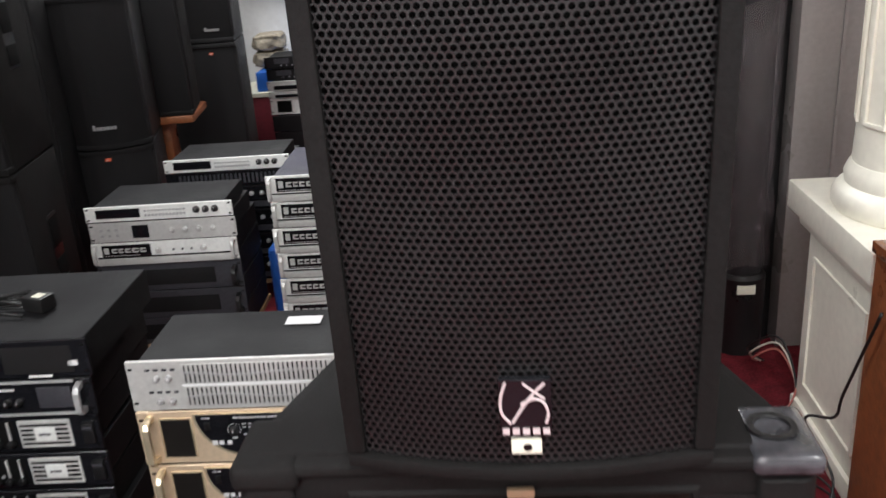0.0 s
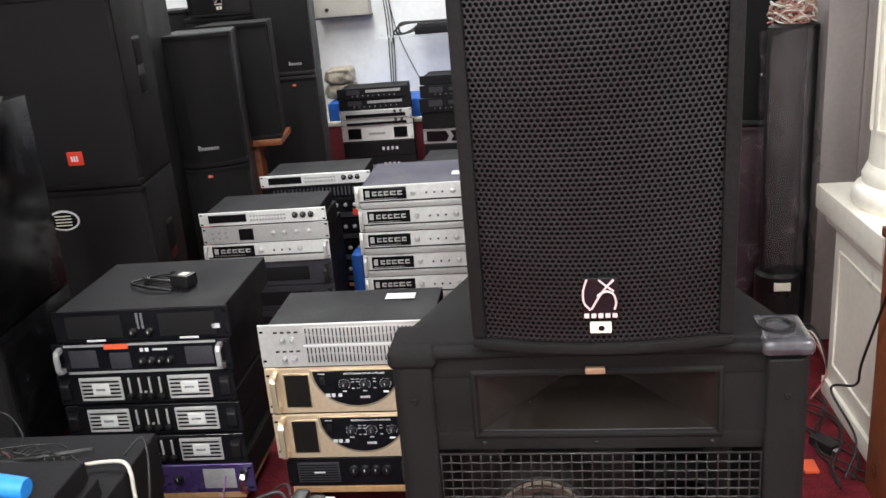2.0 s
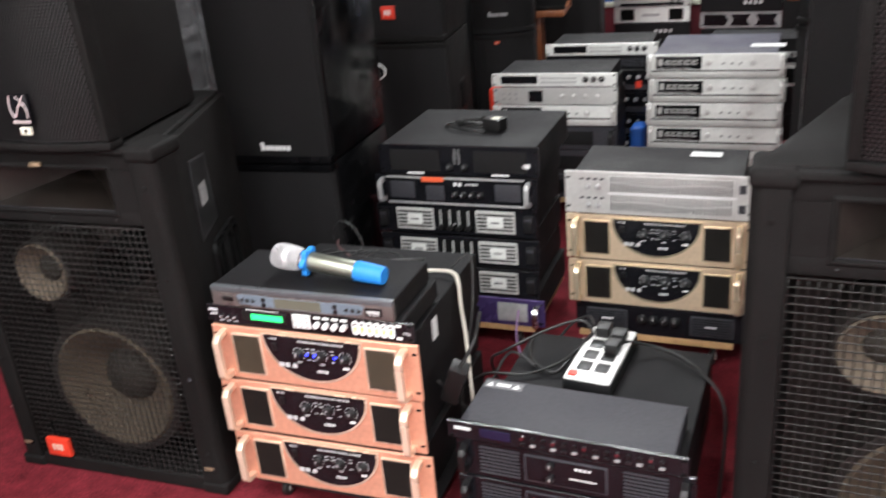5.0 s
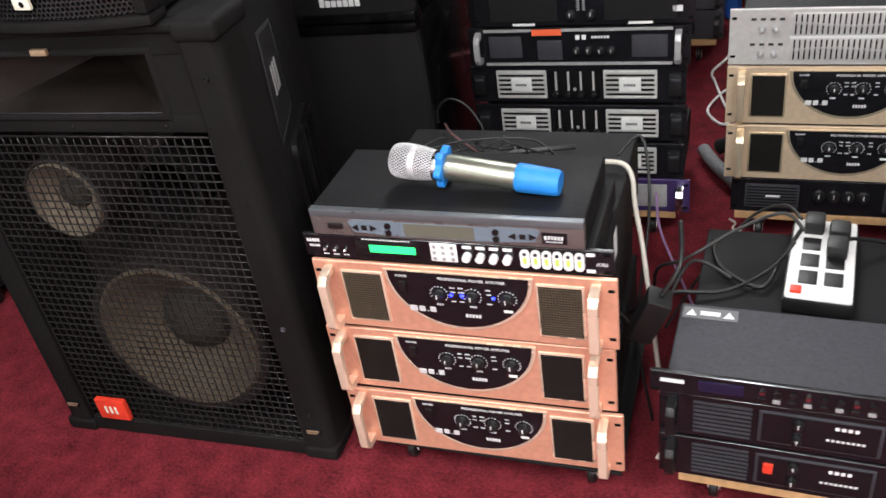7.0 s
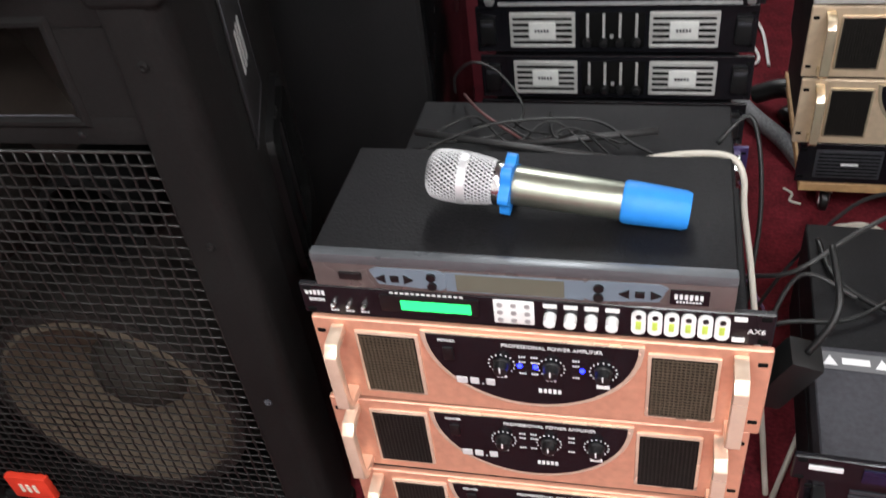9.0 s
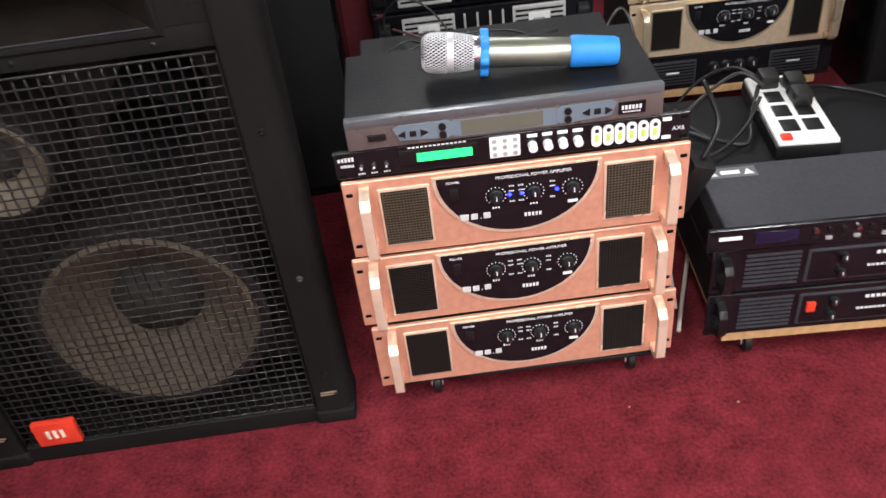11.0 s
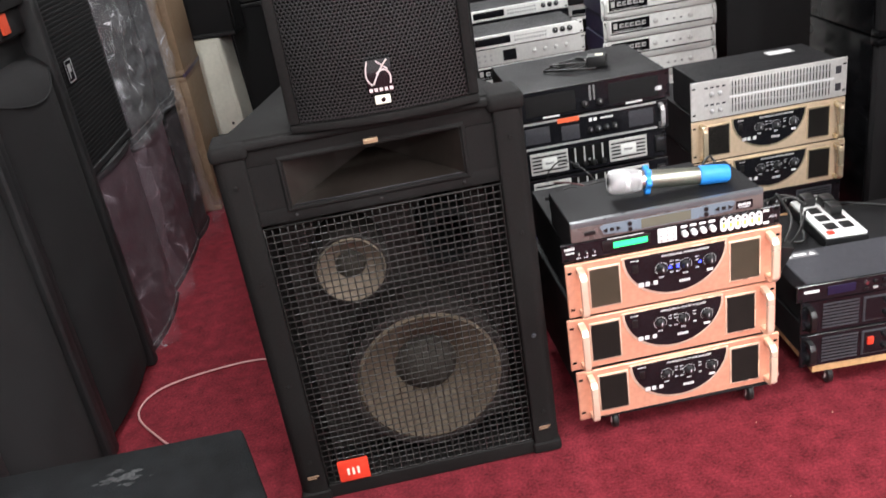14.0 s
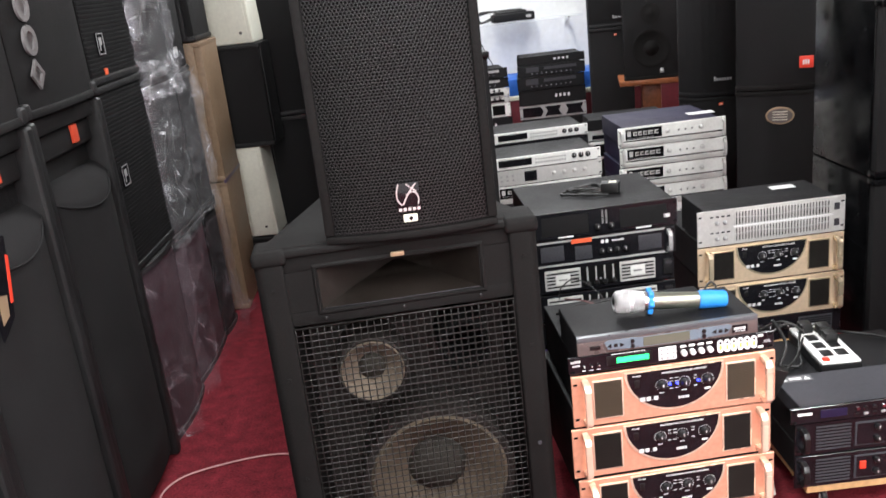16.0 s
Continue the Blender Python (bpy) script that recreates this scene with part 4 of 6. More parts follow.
# power strip
t = thing("power_strip", "white and black power strip with red switch and plugs", "power strip", BST @ pose(-0.016, 0.335, 0.255, 0, 0, -3))
part("body", Shape().box(-0.055, 0.055, -0.115, 0.125, 0.0, 0.028, 0.006), PLASTIC, t)
part("cover", Shape().box(-0.052, 0.052, -0.113, 0.123, 0.027, 0.036, 0.005), WHITEP, t, "white plastic cover")
part("switch", Shape().box(-0.044, -0.026, -0.107, -0.089, 0.034, 0.041, 0.002), REDP, t, "red switch")
for i in range(2):
    for k in range(4):
        part("socket", Shape().box(-0.034 + i * 0.04, -0.004 + i * 0.04, -0.078 + k * 0.05, -0.04 + k * 0.05, 0.034, 0.0375, 0.003), PLASTIC, t)
for x, y in ((-0.018, 0.09), (0.024, 0.07), (0.022, 0.02)):
    part("plug", Shape().box(x - 0.017, x + 0.017, y - 0.02, y + 0.022, 0.035, 0.062, 0.007), CABLE, t, "black plug")

# ---- rack of slot amplifiers ----
RK = pose(-1.118, 1.553, 0, 0, 0, 1.5)
dolly(RK, 0.08, 0.42, 0.37)
t = chassis("power_amplifier", "purple and silver power amplifier at the bottom of a stack", RK @ pose(0, 0.0, 0.08), 0.089, 0.38, STEEL, mat("violet_panel", (0.06, 0.038, 0.13), 0.3, 0.3, 60, 0.15), group="stack beside the gold amplifiers")
for sx in (-1, 1):
    handle(t, sx * 0.22, 0.01, 0.079, CHROME, 0.016)
    part("vent_plate", Shape().box(sx * 0.1, sx * 0.19, -0.004, 0, 0.015, 0.075, 0.003), SLIT, t)
for k in range(2):
    knob(t, -0.03 + 0.06 * k, 0.045, 0.012)


def slot_amp(m):
    t = chassis("power_amplifier", "black two-space amplifier with silver slotted vent plates and four levers", m, 0.089, 0.38, STEEL, PANEL, group="slot amplifiers")
    for sx in (-1, 1):
        x0, x1 = sorted((sx * 0.0635, sx * 0.18))
        v = part("vent_plate", Shape().box(x0, x1, -0.005, 0, 0.011, 0.079, 0.003), SILVER, t, "silver vent plate with slots")
        part("plate_rim", Shape().box(x0 + 0.003, x1 - 0.003, -0.0062, -0.004, 0.0725, 0.0765, 0.001).box(x0 + 0.003, x1 - 0.003, -0.0062, -0.004, 0.0135, 0.0175, 0.001), SILVER, v)
        s = Shape()
        for k in range(5):
            z = 0.0225 + k * 0.0112
            if k in (0, 4):
                s.box(x0 + 0.006, x1 - 0.006, -0.0058, 0, z - 0.0024, z + 0.0024)
            else:
                s.box(x0 + 0.006, x0 + 0.034, -0.0058, 0, z - 0.0026, z + 0.0026).box(x1 - 0.034, x1 - 0.006, -0.0058, 0, z - 0.0026, z + 0.0026)
        part("slot_insert", s, DARK, v, "", False)
        n = part("name_field", Shape().box(x0 + 0.035, x1 - 0.035, -0.0066, -0.004, 0.029, 0.061, 0.001), BRIGHT, v, "pale name field")
        s = Shape()
        bars(s, x0 + 0.045, x1 - 0.045, 0.045, 0.0055, 5, -0.0068)
        part("mark", s, STEELG, n, "", False)
        part("ear_block", Shape().box(sx * 0.205, sx * 0.232, -0.012, 0, 0.02, 0.07, 0.004), PLASTIC, t)
        part("ear_bar", Shape().box(sx * 0.208, sx * 0.23, -0.0135, -0.01, 0.056, 0.063, 0.001), STEELG, t, "grey bar")
    part("lever_bay", Shape().box(-0.056, 0.056, -0.0032, 0, 0.012, 0.078, 0.002), DARK, t)
    for k in range(4):
        x = -0.042 + k * 0.028
        part("lever", Shape().box(x - 0.0024, x + 0.0024, -0.007, 0, 0.026, 0.076, 0.0008, 1), SILVER, t)
        part("lever_knob", Shape().lathe([(0.0085, -0.005), (0.008, -0.014), (0.006, -0.017), (0.0005, -0.018)], (x, 0, 0.024), "y", 14), PLASTIC, t)
    part("switch", Shape().box(-0.003, 0.003, -0.009, 0, 0.032, 0.037), SLIT, t)
    return t


first = slot_amp(RK @ pose(-0.014, 0.004, 0.1705))
for k in (1, 2):
    copy_thing(first, RK @ pose((0, -0.01, -0.013)[k], 0.004, 0.1705 + k * 0.0945))

t = chassis("power_amplifier", "black amplifier with chrome handles and small orange sticker, in a stack", RK @ pose(-0.006, 0.0, 0.45), 0.089, 0.38, STEEL, PANEL, group="stack beside the gold amplifiers")
for sx in (-1, 1):
    handle(t, sx * 0.217, 0.008, 0.081, SLIT, 0.013, 0.032)
    part("vent_plate", Shape().box(sx * 0.12, sx * 0.195, -0.005, 0, 0.02, 0.07, 0.003), STEELG, t)
part("rim", Shape().box(-0.205, 0.205, -0.0045, 0, 0.08, 0.086).box(-0.205, 0.205, -0.0045, 0, 0.003, 0.009), SLIT, t)
part("display", Shape().box(-0.085, -0.03, -0.005, 0, 0.015, 0.06, 0.002), STEELG, t)
part("orange_sticker", Shape().box(-0.095, -0.03, -0.006, 0, 0.072, 0.086), ORANGE, t, "orange sticker")
for k in range(4):
    knob(t, 0.002 + k * 0.025, 0.035, 0.008)
s = Shape()
bars(s, 0.0, 0.028, 0.066, 0.01, 2, -0.0035)
bars(s, 0.035, 0.075, 0.066, 0.005, 6, -0.0035)
part("print", s, INK, t, "", False)

t = chassis("power_amplifier", "flat black amplifier with dark mesh vents on top of a stack", RK @ pose(0.008, 0.0, 0.541), 0.088, 0.38, STEEL, PANEL, W=0.47, body_w=0.455, group="stack beside the gold amplifiers")
for sx in (-1, 1):
    v = part("vent_plate", Shape().box(sx * 0.05, sx * 0.2, -0.004, 0, 0.012, 0.074, 0.002), CLOTH, t)
    part("label_strip", Shape().box(sx * 0.125 - 0.025, sx * 0.125 + 0.025, -0.004, 0, 0.003, 0.008), INK, t)
for k in range(2):
    knob(t, -0.022 + 0.044 * k, 0.025, 0.009)
s = Shape()
for k in range(9):
    s.box(-0.008, -0.002, -0.0035, 0, 0.035 + k * 0.005, 0.037 + k * 0.005).box(0.004, 0.01, -0.0035, 0, 0.035 + k * 0.005, 0.037 + k * 0.005)
part("print", s, SLIT, t, "", False)
part("white_sticker", Shape().box(0.19, 0.21, -0.004, 0, 0.028, 0.04), INK, t)
# power adapter on the stack
t = thing("power_adapter", "small black power adapter with coiled lead on top of the stack", "adapter", RK @ pose(0.075, 0.16, 0.629, 0, 0, -20))
part("block", Shape().box(-0.03, 0.03, -0.022, 0.022, 0, 0.035, 0.006), CABLE, t)
part("label_plate", Shape().box(-0.004, 0.02, -0.014, 0.008, 0.0345, 0.036), STICKER, t)
loop = []
for k in range(60):
    a = k * 0.45
    loop.append((-0.075 + (0.055 + 0.012 * math.sin(k * 1.7)) * math.cos(a), 0.0 + (0.026 + 0.008 * math.sin(k * 0.9)) * math.sin(a), 0.006 + 0.012 * (k / 60) + 0.004 * math.sin(k)))
part("lead", Shape().tube(loop, 0.0036, 6), CABLE, t)
part("lead", Shape().tube(smooth_path([(-0.03, 0, 0.015), (-0.06, 0.04, 0.02), (-0.12, 0.03, 0.006), (-0.16, -0.03, 0.005), (-0.08, -0.06, 0.01), (0.0, -0.05, 0.005)]), 0.0036, 6), CABLE, t)

# ---- gold amplifiers and equalizer ----
GD = pose(-0.567, 1.572, 0, 0, 0, 0.5)
dolly(GD, 0.085, 0.42, 0.42, "plywood dolly board under the gold amplifiers")
t = chassis("power_amplifier", "black amplifier with large dark knobs under the gold amplifiers", GD @ pose(0.01, 0.004, 0.085), 0.089, 0.42, STEEL, PANEL, W=0.46, group="stack with equalizer")
for k in range(4):
    knob(t, -0.045 + k * 0.03, 0.05, 0.012)
for sx in (-1, 1):
    v = part("vent_plate", Shape().box(sx * 0.085, sx * 0.2, -0.004, 0, 0.014, 0.075, 0.002), STEELG, t)
    s = Shape()
    for k in range(7):
        s.box(sx * 0.09, sx * 0.195, -0.0048, 0, 0.019 + k * 0.0078, 0.022 + k * 0.0078)
    part("slot_insert", s, DARK, v, "", False)
    part("mark", Shape().box(sx * 0.14 - 0.015, sx * 0.14 + 0.015, -0.0055, 0, 0.043, 0.047), INK, v)
for k in range(2):
    moon_amp(GD @ pose((0.004, 0.0)[k], 0.002 * k, 0.176 + k * 0.1345), GOLD, GOLDH, False, STEEL, "gold amplifiers", "champagne gold power amplifier with black half-moon field, in a stack")
EQ = GD @ pose(0.0, 0.0, 0.4455)
t = chassis("graphic_equalizer", "silver two-channel graphic equalizer with rows of sliders, on gold amplifiers", EQ, 0.12, 0.23, STEEL, SILVER, category="equalizer")
for r in range(2):
    z0 = 0.009 + r * 0.053
    s = Shape()
    s.box(-0.122, 0.196, -0.004, 0, z0 + 0.002, z0 + 0.048, 0.001)
    part("slider_field", s, SILVER, t)
    for k in range(31):
        x = -0.115 + k * 0.01
        part("slider_slot", Shape().box(x - 0.0015, x + 0.0015, -0.0048, 0, z0 + 0.005, z0 + 0.046), DARK, t)
        zz = z0 + 0.026 + 0.004 * math.sin(k * 0.24 + 2 * r)
        part("slider", Shape().box(x - 0.0022, x + 0.0022, -0.0085, 0, zz - 0.0018, zz + 0.0018), SLIT, t)
    for k in range(2):
        knob(t, -0.178 + k * 0.026, z0 + 0.016, 0.0065, -0.002, 0.01, SLIT)
    s = Shape()
    for k in range(4):
        s.box(-0.2 + k * 0.018, -0.19 + k * 0.018, -0.0035, 0, z0 + 0.034, z0 + 0.039)
    part("button_row", s, STEELG, t, "", False)
    part("mark", Shape().box(0.205, 0.222, -0.0035, 0, z0 + 0.012, z0 + 0.035), STEELG, t)
part("divider", Shape().box(-0.125, 0.2, -0.006, 0, 0.0585, 0.0625), INK, t)
tagged(obj("paper_slip", Shape().box(-0.5, -0.42, 1.72, 1.76, 0.5662, 0.5669), INK), "white paper slip lying on the equalizer", "paper")

# ---- white-faced amplifier stacks ----


def white_amp(m, case, group, H=0.089):
    t = chassis("power_amplifier", "silver-white power amplifier with black name plate, in a stack", m, H, 0.38, case, BRIGHT, group=group)
    part("name_plate", Shape().box(-0.208, -0.045, -0.004, 0, H * 0.38, H * 0.9, 0.001), PANEL, t, "black name plate")
    s = Shape()
    s.box(-0.2, -0.184, -0.0048, -0.003, H * 0.53, H * 0.8).box(-0.196, -0.188, -0.0052, -0.003, H * 0.6, H * 0.73)
    for x0, w in ((-0.174, 0.018), (-0.151, 0.016), (-0.13, 0.018), (-0.107, 0.023), (-0.079, 0.018)):
        s.box(x0, x0 + w, -0.0048, -0.003, H * 0.56, H * 0.62).box(x0, x0 + w, -0.0048, -0.003, H * 0.69, H * 0.75).box(x0, x0 + w * 0.3, -0.0048, -0.003, H * 0.62, H * 0.69)
    bars(s, -0.2, -0.08, H * 0.44, 0.0025, 12, -0.0042)
    part("mark", s, SILVER, t, "", False)
    part("lip", Shape().box(-0.225, 0.225, -0.01, 0, 0.002, 0.024, 0.003), SILVER, t)
    part("groove", Shape().box(-0.225, 0.225, -0.0035, 0, 0.025, 0.03), DARK, t)
    for x in (-0.02, 0.13):
        knob(t, x, H * 0.62, 0.009, -0.002, 0.012, SILVER)
    for x in (0.03, 0.06, 0.09):
        part("button", Shape().lathe([(0.004, -0.002), (0.0035, -0.006), (0.0005, -0.006)], (x, 0, H * 0.6), "y", 8), STEELG, t)
    for sx in (-1, 1):
        handle(t, sx * 0.228, 0.004, H - 0.004, SILVER, 0.012, 0.026)
    return t


CR = pose(-0.535, 2.69, 0, 0, 0, 1)
dolly(CR, 0.095, 0.46, 0.38)
first = white_amp(CR @ pose(0, 0, 0.55), PURPLE, "white-faced amplifiers")
for k in range(1, 6):
    copy_thing(first, CR @ pose((0, 0.006, 0.0, 0.004, 0.002, 0)[k], 0.003 * (k % 2), 0.55 - k * 0.091))
tagged(obj("paper_slip", Shape().box(-0.42, -0.3, 2.8, 2.86, 0.6395, 0.6402), INK), "white paper slip lying on the amplifier stack", "paper")

L3 = pose(-1.117, 2.6, 0, 0, 0, 2)
dolly(L3, 0.085, 0.44, 0.4)
for k in range(3):
    t = chassis("power_amplifier", "dark grey power amplifier low in a stack", L3 @ pose(0, 0.01, 0.085 + 0.1 * k), 0.098, 0.38, STEEL, STEELG, group="dark amplifiers")
    for sx in (-1, 1):
        handle(t, sx * 0.22, 0.012, 0.08, PLASTIC)
    part("vent_plate", Shape().box(-0.15, 0.15, -0.004, 0, 0.02, 0.075, 0.002), CLOTH, t)
white_amp(L3 @ pose(0, 0, 0.386), STEEL, "white-faced amplifiers", 0.078)
t = chassis("mixer_amplifier", "silver rack preamplifier with small black window and knobs", L3 @ pose(0.005, 0, 0.466), 0.068, 0.3, STEEL, SILVER, category="amplifier")
part("window", Shape().box(-0.1, -0.045, -0.004, 0, 0.012, 0.056, 0.001), PANEL, t)
for k in range(4):
    knob(t, 0.03 + k * 0.045, 0.034, 0.008, -0.002, 0.01, SILVER)
for k in range(6):
    part("button", Shape().box(-0.205 + (k % 3) * 0.025, -0.195 + (k % 3) * 0.025, -0.005, 0, 0.02 + (k // 3) * 0.02, 0.028 + (k // 3) * 0.02), SLIT, t)


def eq_unit(m, case=None):
    t = chassis("digital_equalizer", "silver one-space rack processor with black display and rows of small keys", m, 0.052, 0.25, case or STEEL, BRIGHT, category="audio processor", group="slim processors")
    part("display", Shape().box(-0.205, -0.06, -0.004, 0, 0.012, 0.042, 0.001), PANEL, t, "dark display")
    for k in range(12):
        part("key", Shape().box(-0.045 + k * 0.0115, -0.038 + k * 0.0115, -0.005, 0, 0.014, 0.022), SLIT, t)
        part("key", Shape().box(-0.045 + k * 0.0115, -0.038 + k * 0.0115, -0.005, 0, 0.03, 0.036), SLIT, t)
    for k in range(3):
        knob(t, 0.125 + k * 0.03, 0.028, 0.01)
    return t


eq_unit(L3 @ pose(0.002, 0, 0.537))
# stack behind it
L4 = pose(-1.02, 3.15, 0, 0, 0, 2)
dolly(L4, 0.085, 0.44, 0.38)
for k in range(4):
    t = chassis("power_amplifier", "dark power amplifier with rows of small knobs, in a stack", L4 @ pose(0.01 * (k % 2), 0.0, 0.085 + k * 0.098), 0.096, 0.36, STEEL, PANEL, group="dark amplifiers")
    for q in range(9):
        knob(t, -0.16 + q * 0.04, 0.066, 0.008, -0.002, 0.01, SLIT)
    part("lip", Shape().box(-0.2, 0.2, -0.004, 0, 0.012, 0.034), STEELG, t)
    if k == 3:
        part("sticker", Shape().box(0.11, 0.135, -0.006, 0, 0.02, 0.05), REDP, t, "small red sticker")
t = chassis("power_amplifier", "black vented amplifier under a slim processor", L4 @ pose(-0.03, 0.0, 0.478), 0.06, 0.36, STEEL, PANEL, group="dark amplifiers")
s = Shape()
for q in range(24):
    s.box(-0.19 + q * 0.0165, -0.182 + q * 0.0165, -0.004, 0, 0.012, 0.05)
part("slot_insert", s, STEELG, t, "", False)
eq_unit(L4 @ pose(-0.03, 0.0, 0.54))

# ---- speaker rows ----


def jbl_pair(m, mirror=1):
    """Large cabinet with red badge on a squat cabinet with oval badge."""
    cabinet("speaker_cabinet", "squat black cabinet with oval badge, carrying a taller one", m, 0.42, 0.4, 0.745, 0.03, 0.012, group="stacked cabinets", handle=True, badge=(-0.09 if mirror > 0 else -0.03, 0.64, 0.115, 0.075, INK if mirror > 0 else BADGE, "oval"), body=CAB)
    cabinet("speaker_cabinet", "tall black cabinet with red square badge and side handles", m @ pose(0, 0.0, 0.75), 0.42, 0.4, 0.66, 0.03, 0.012, group="stacked cabinets", handle=True, badge=(0.0 if mirror > 0 else 0.07, 0.11, 0.055, 0.048, REDP, "square"), body=CAB)


def v_pair(m):
    cabinet("speaker_cabinet", "black cabinet with rounded cloth front under another", m, 0.36, 0.36, 0.62, 0.04, 0.075, group="stacked cabinets", lip=0.001, badge=(0.02, 0.585, 0.022, 0.012, ORANGE, "square"))
    cabinet("speaker_cabinet", "black cabinet with rounded cloth front and silver lettering mark", m @ pose(0, 0, 0.625), 0.36, 0.36, 0.575, 0.04, 0.075, group="stacked cabinets", lip=0.001, logo=(0.03, 0.085, 7, 0.015, SLIT))


def n_pair(m):
    cabinet("speaker_cabinet", "tall black cloth-front cabinet with polished black sides under another", m, 0.33, 0.42, 0.6, 0.0, 0.004, body=POLISH, group="polished cabinets")
    cabinet("speaker_cabinet", "tall black cloth-front cabinet with polished sides and silver lettering mark", m @ pose(0, 0, 0.605), 0.33, 0.42, 0.55, 0.0, 0.004, body=POLISH, group="polished cabinets", logo=(0.0, 0.045, 7, 0.016, INK))


def stand_speaker(m, cones=False, h=0.66):
    t = thing("wooden_stand", "varnished brown wooden speaker stand with square top", "stand", m, "wooden stands")
    part("top", Shape().box(-0.2, 0.19, -0.02, 0.32, h, h + 0.03, 0.004), WOOD, t)
    part("column", Shape().box(-0.06, 0.06, 0.08, 0.22, 0.02, h, 0.01), WOOD, t)
    part("base", Shape().box(-0.18, 0.18, 0.0, 0.3, 0.0, 0.03, 0.004), WOOD, t)
    c = cabinet("speaker_cabinet", "black monitor loudspeaker on a wooden stand", m @ pose(0.0 if cones else 0.02, 0.0, h + 0.03), 0.34, 0.3, 0.56, 0.02, 0.0, group="monitors on stands", badge=(0.06, 0.05, 0.024, 0.028, SLIT, "square") if cones else None, body=CAB)
    if not cones:
        return
    part("woofer", Shape().lathe([(0.115, 0.002), (0.115, -0.004), (0.105, -0.006), (0.095, -0.002), (0.05, -0.0005)], (0, 0, 0.19), "y", 32, False), CAB, c)
    part("dust_cap", Shape().lathe([(0.045, 0.0), (0.035, -0.008), (0.001, -0.014)], (0, 0, 0.19), "y", 24, False), CAB, c)
    part("tweeter", Shape().lathe([(0.06, 0.002), (0.06, -0.004), (0.03, -0.002), (0.02, -0.006), (0.001, -0.009)], (0, 0, 0.4), "y", 24, False), CAB, c)


def far_pair(m):
    cabinet("speaker_cabinet", "black cabinet standing under another near the back wall", m, 0.3, 0.36, 0.88, 0.02, 0.01, group="back cabinets", badge=(0.03, 0.83, 0.02, 0.012, ORANGE, "square"))
    cabinet("speaker_cabinet", "black cabinet stacked on another near the back wall", m @ pose(0, 0, 0.885), 0.3, 0.36, 0.6, 0.02, 0.01, group="back cabinets", logo=(0.05, 0.06, 6, 0.014, SLIT))


n_pair(pose(-1.6, 1.42, 0, 0, 0, 4))
jbl_pair(pose(-1.685, 2.42, 0, 0, 0, 4))
v_pair(pose(-1.575, 3.3, 0, 0, 0, 8))
stand_speaker(pose(-1.535, 3.68, 0, 0, 0, 8), False, 0.62)
far_pair(pose(-1.45, 4.3, 0, 0, 0, 5))
for cx, cy, ch in ((-1.86, 3.0, 1.62), (-1.8, 4.42, 1.22), (-2.78, 4.55, 1.6), (-2.28, 4.5, 1.27), (-1.75, 4.95, 1.62)):
    cabinet("speaker_cabinet", "large black cabinet standing in the second row", pose(cx, cy, 0, 0, 0, 6), 0.46, 0.4, ch, 0.02, 0.01, group="second row")
top_speaker(pose(-1.81, 4.4, 1.222, 0, 0, 4))
# the same row across the aisle
n_pair(pose(-0.07, 1.576, 0, 0, 0, 0))
jbl_pair(pose(-0.08, 2.55, 0, 0, 0, -25), -1)
v_pair(pose(-0.1, 3.35, 0, 0, 0, -15))
stand_speaker(pose(-0.135, 4.35, 0, 0, 0, -12), True, 0.56)
far_pair(pose(-0.23, 4.98, 0, 0, 0, -8))

# ---- row along the west side ----


def bulge_cab(m, red=True):
    """Tall cabinet: recessed flat head with a red badge, bulging cloth front below."""
    W, D, H = 0.48, 0.5, 1.15
    t = thing("speaker_cabinet", "tall black cabinet with bulging cloth front and red badge", "loudspeaker", m, "tall cabinets along the wall")
    part("body", Shape().box(-W / 2, W / 2, 0.04, D, 0, H, 0.012), CABV, t)
    for sx in (-1, 1):
        part("side_rail", Shape().box(sx * W / 2, sx * (W / 2 - 0.04), -0.02, 0.06, 0, H, 0.014, 3), CABV, t)
    part("head_rail", Shape().box(-W / 2 + 0.035, W / 2 - 0.035, 0.0, 0.06, H - 0.045, H, 0.01), CABV, t)
    wi, bulge, n = W - 0.08, 0.045, 16

    def pad(u, v):
        """Cushion front with a sloping round-edged top."""
        x = -wi / 2 + wi * u
        f = 1 - (2 * u - 1) ** 2
        if v <= 0.8:
            return (x, -bulge * f * min(1.0, 0.4 + 6 * v), 0.03 + v / 0.8 * (0.95 - 0.05 * f - 0.03))
        w = (v - 0.8) / 0.2
        return (x, -bulge * f * math.cos(w * math.pi / 2) + 0.045 * w, 0.95 - 0.05 * f + (0.03 + 0.05 * f) * math.sin(w * math.pi / 2))

    part("cloth_front", Shape().grid(pad, n, 30), CLOTH, t)
    seam = [(-wi / 2 + wi * k / n, -bulge * (1 - (2 * k / n - 1) ** 2) - 0.002, 0.945 - 0.05 * (1 - (2 * k / n - 1) ** 2)) for k in range(n + 1)]
    part("piping", Shape().tube(seam, 0.003, 6), CLOTH, t)
    part("head_pad", Shape().box(-wi / 2, wi / 2, 0.016, 0.05, 1.035, H - 0.045, 0.012, 3), CLOTH, t)
    part("badge", Shape().box(0.055, 0.093, 0.009, 0.02, 1.052, 1.1, 0.002), mat("orange_red_badge", (0.75, 0.09, 0.04), 0.45), t, "orange-red square badge")
    for sx in (-1, 1):
        part("corner_guard", Shape().box(sx * (W / 2 + 0.002), sx * (W / 2 - 0.03), -0.003, 0.04, 0, 0.04, 0.008, 2), CABV, t)
    return t


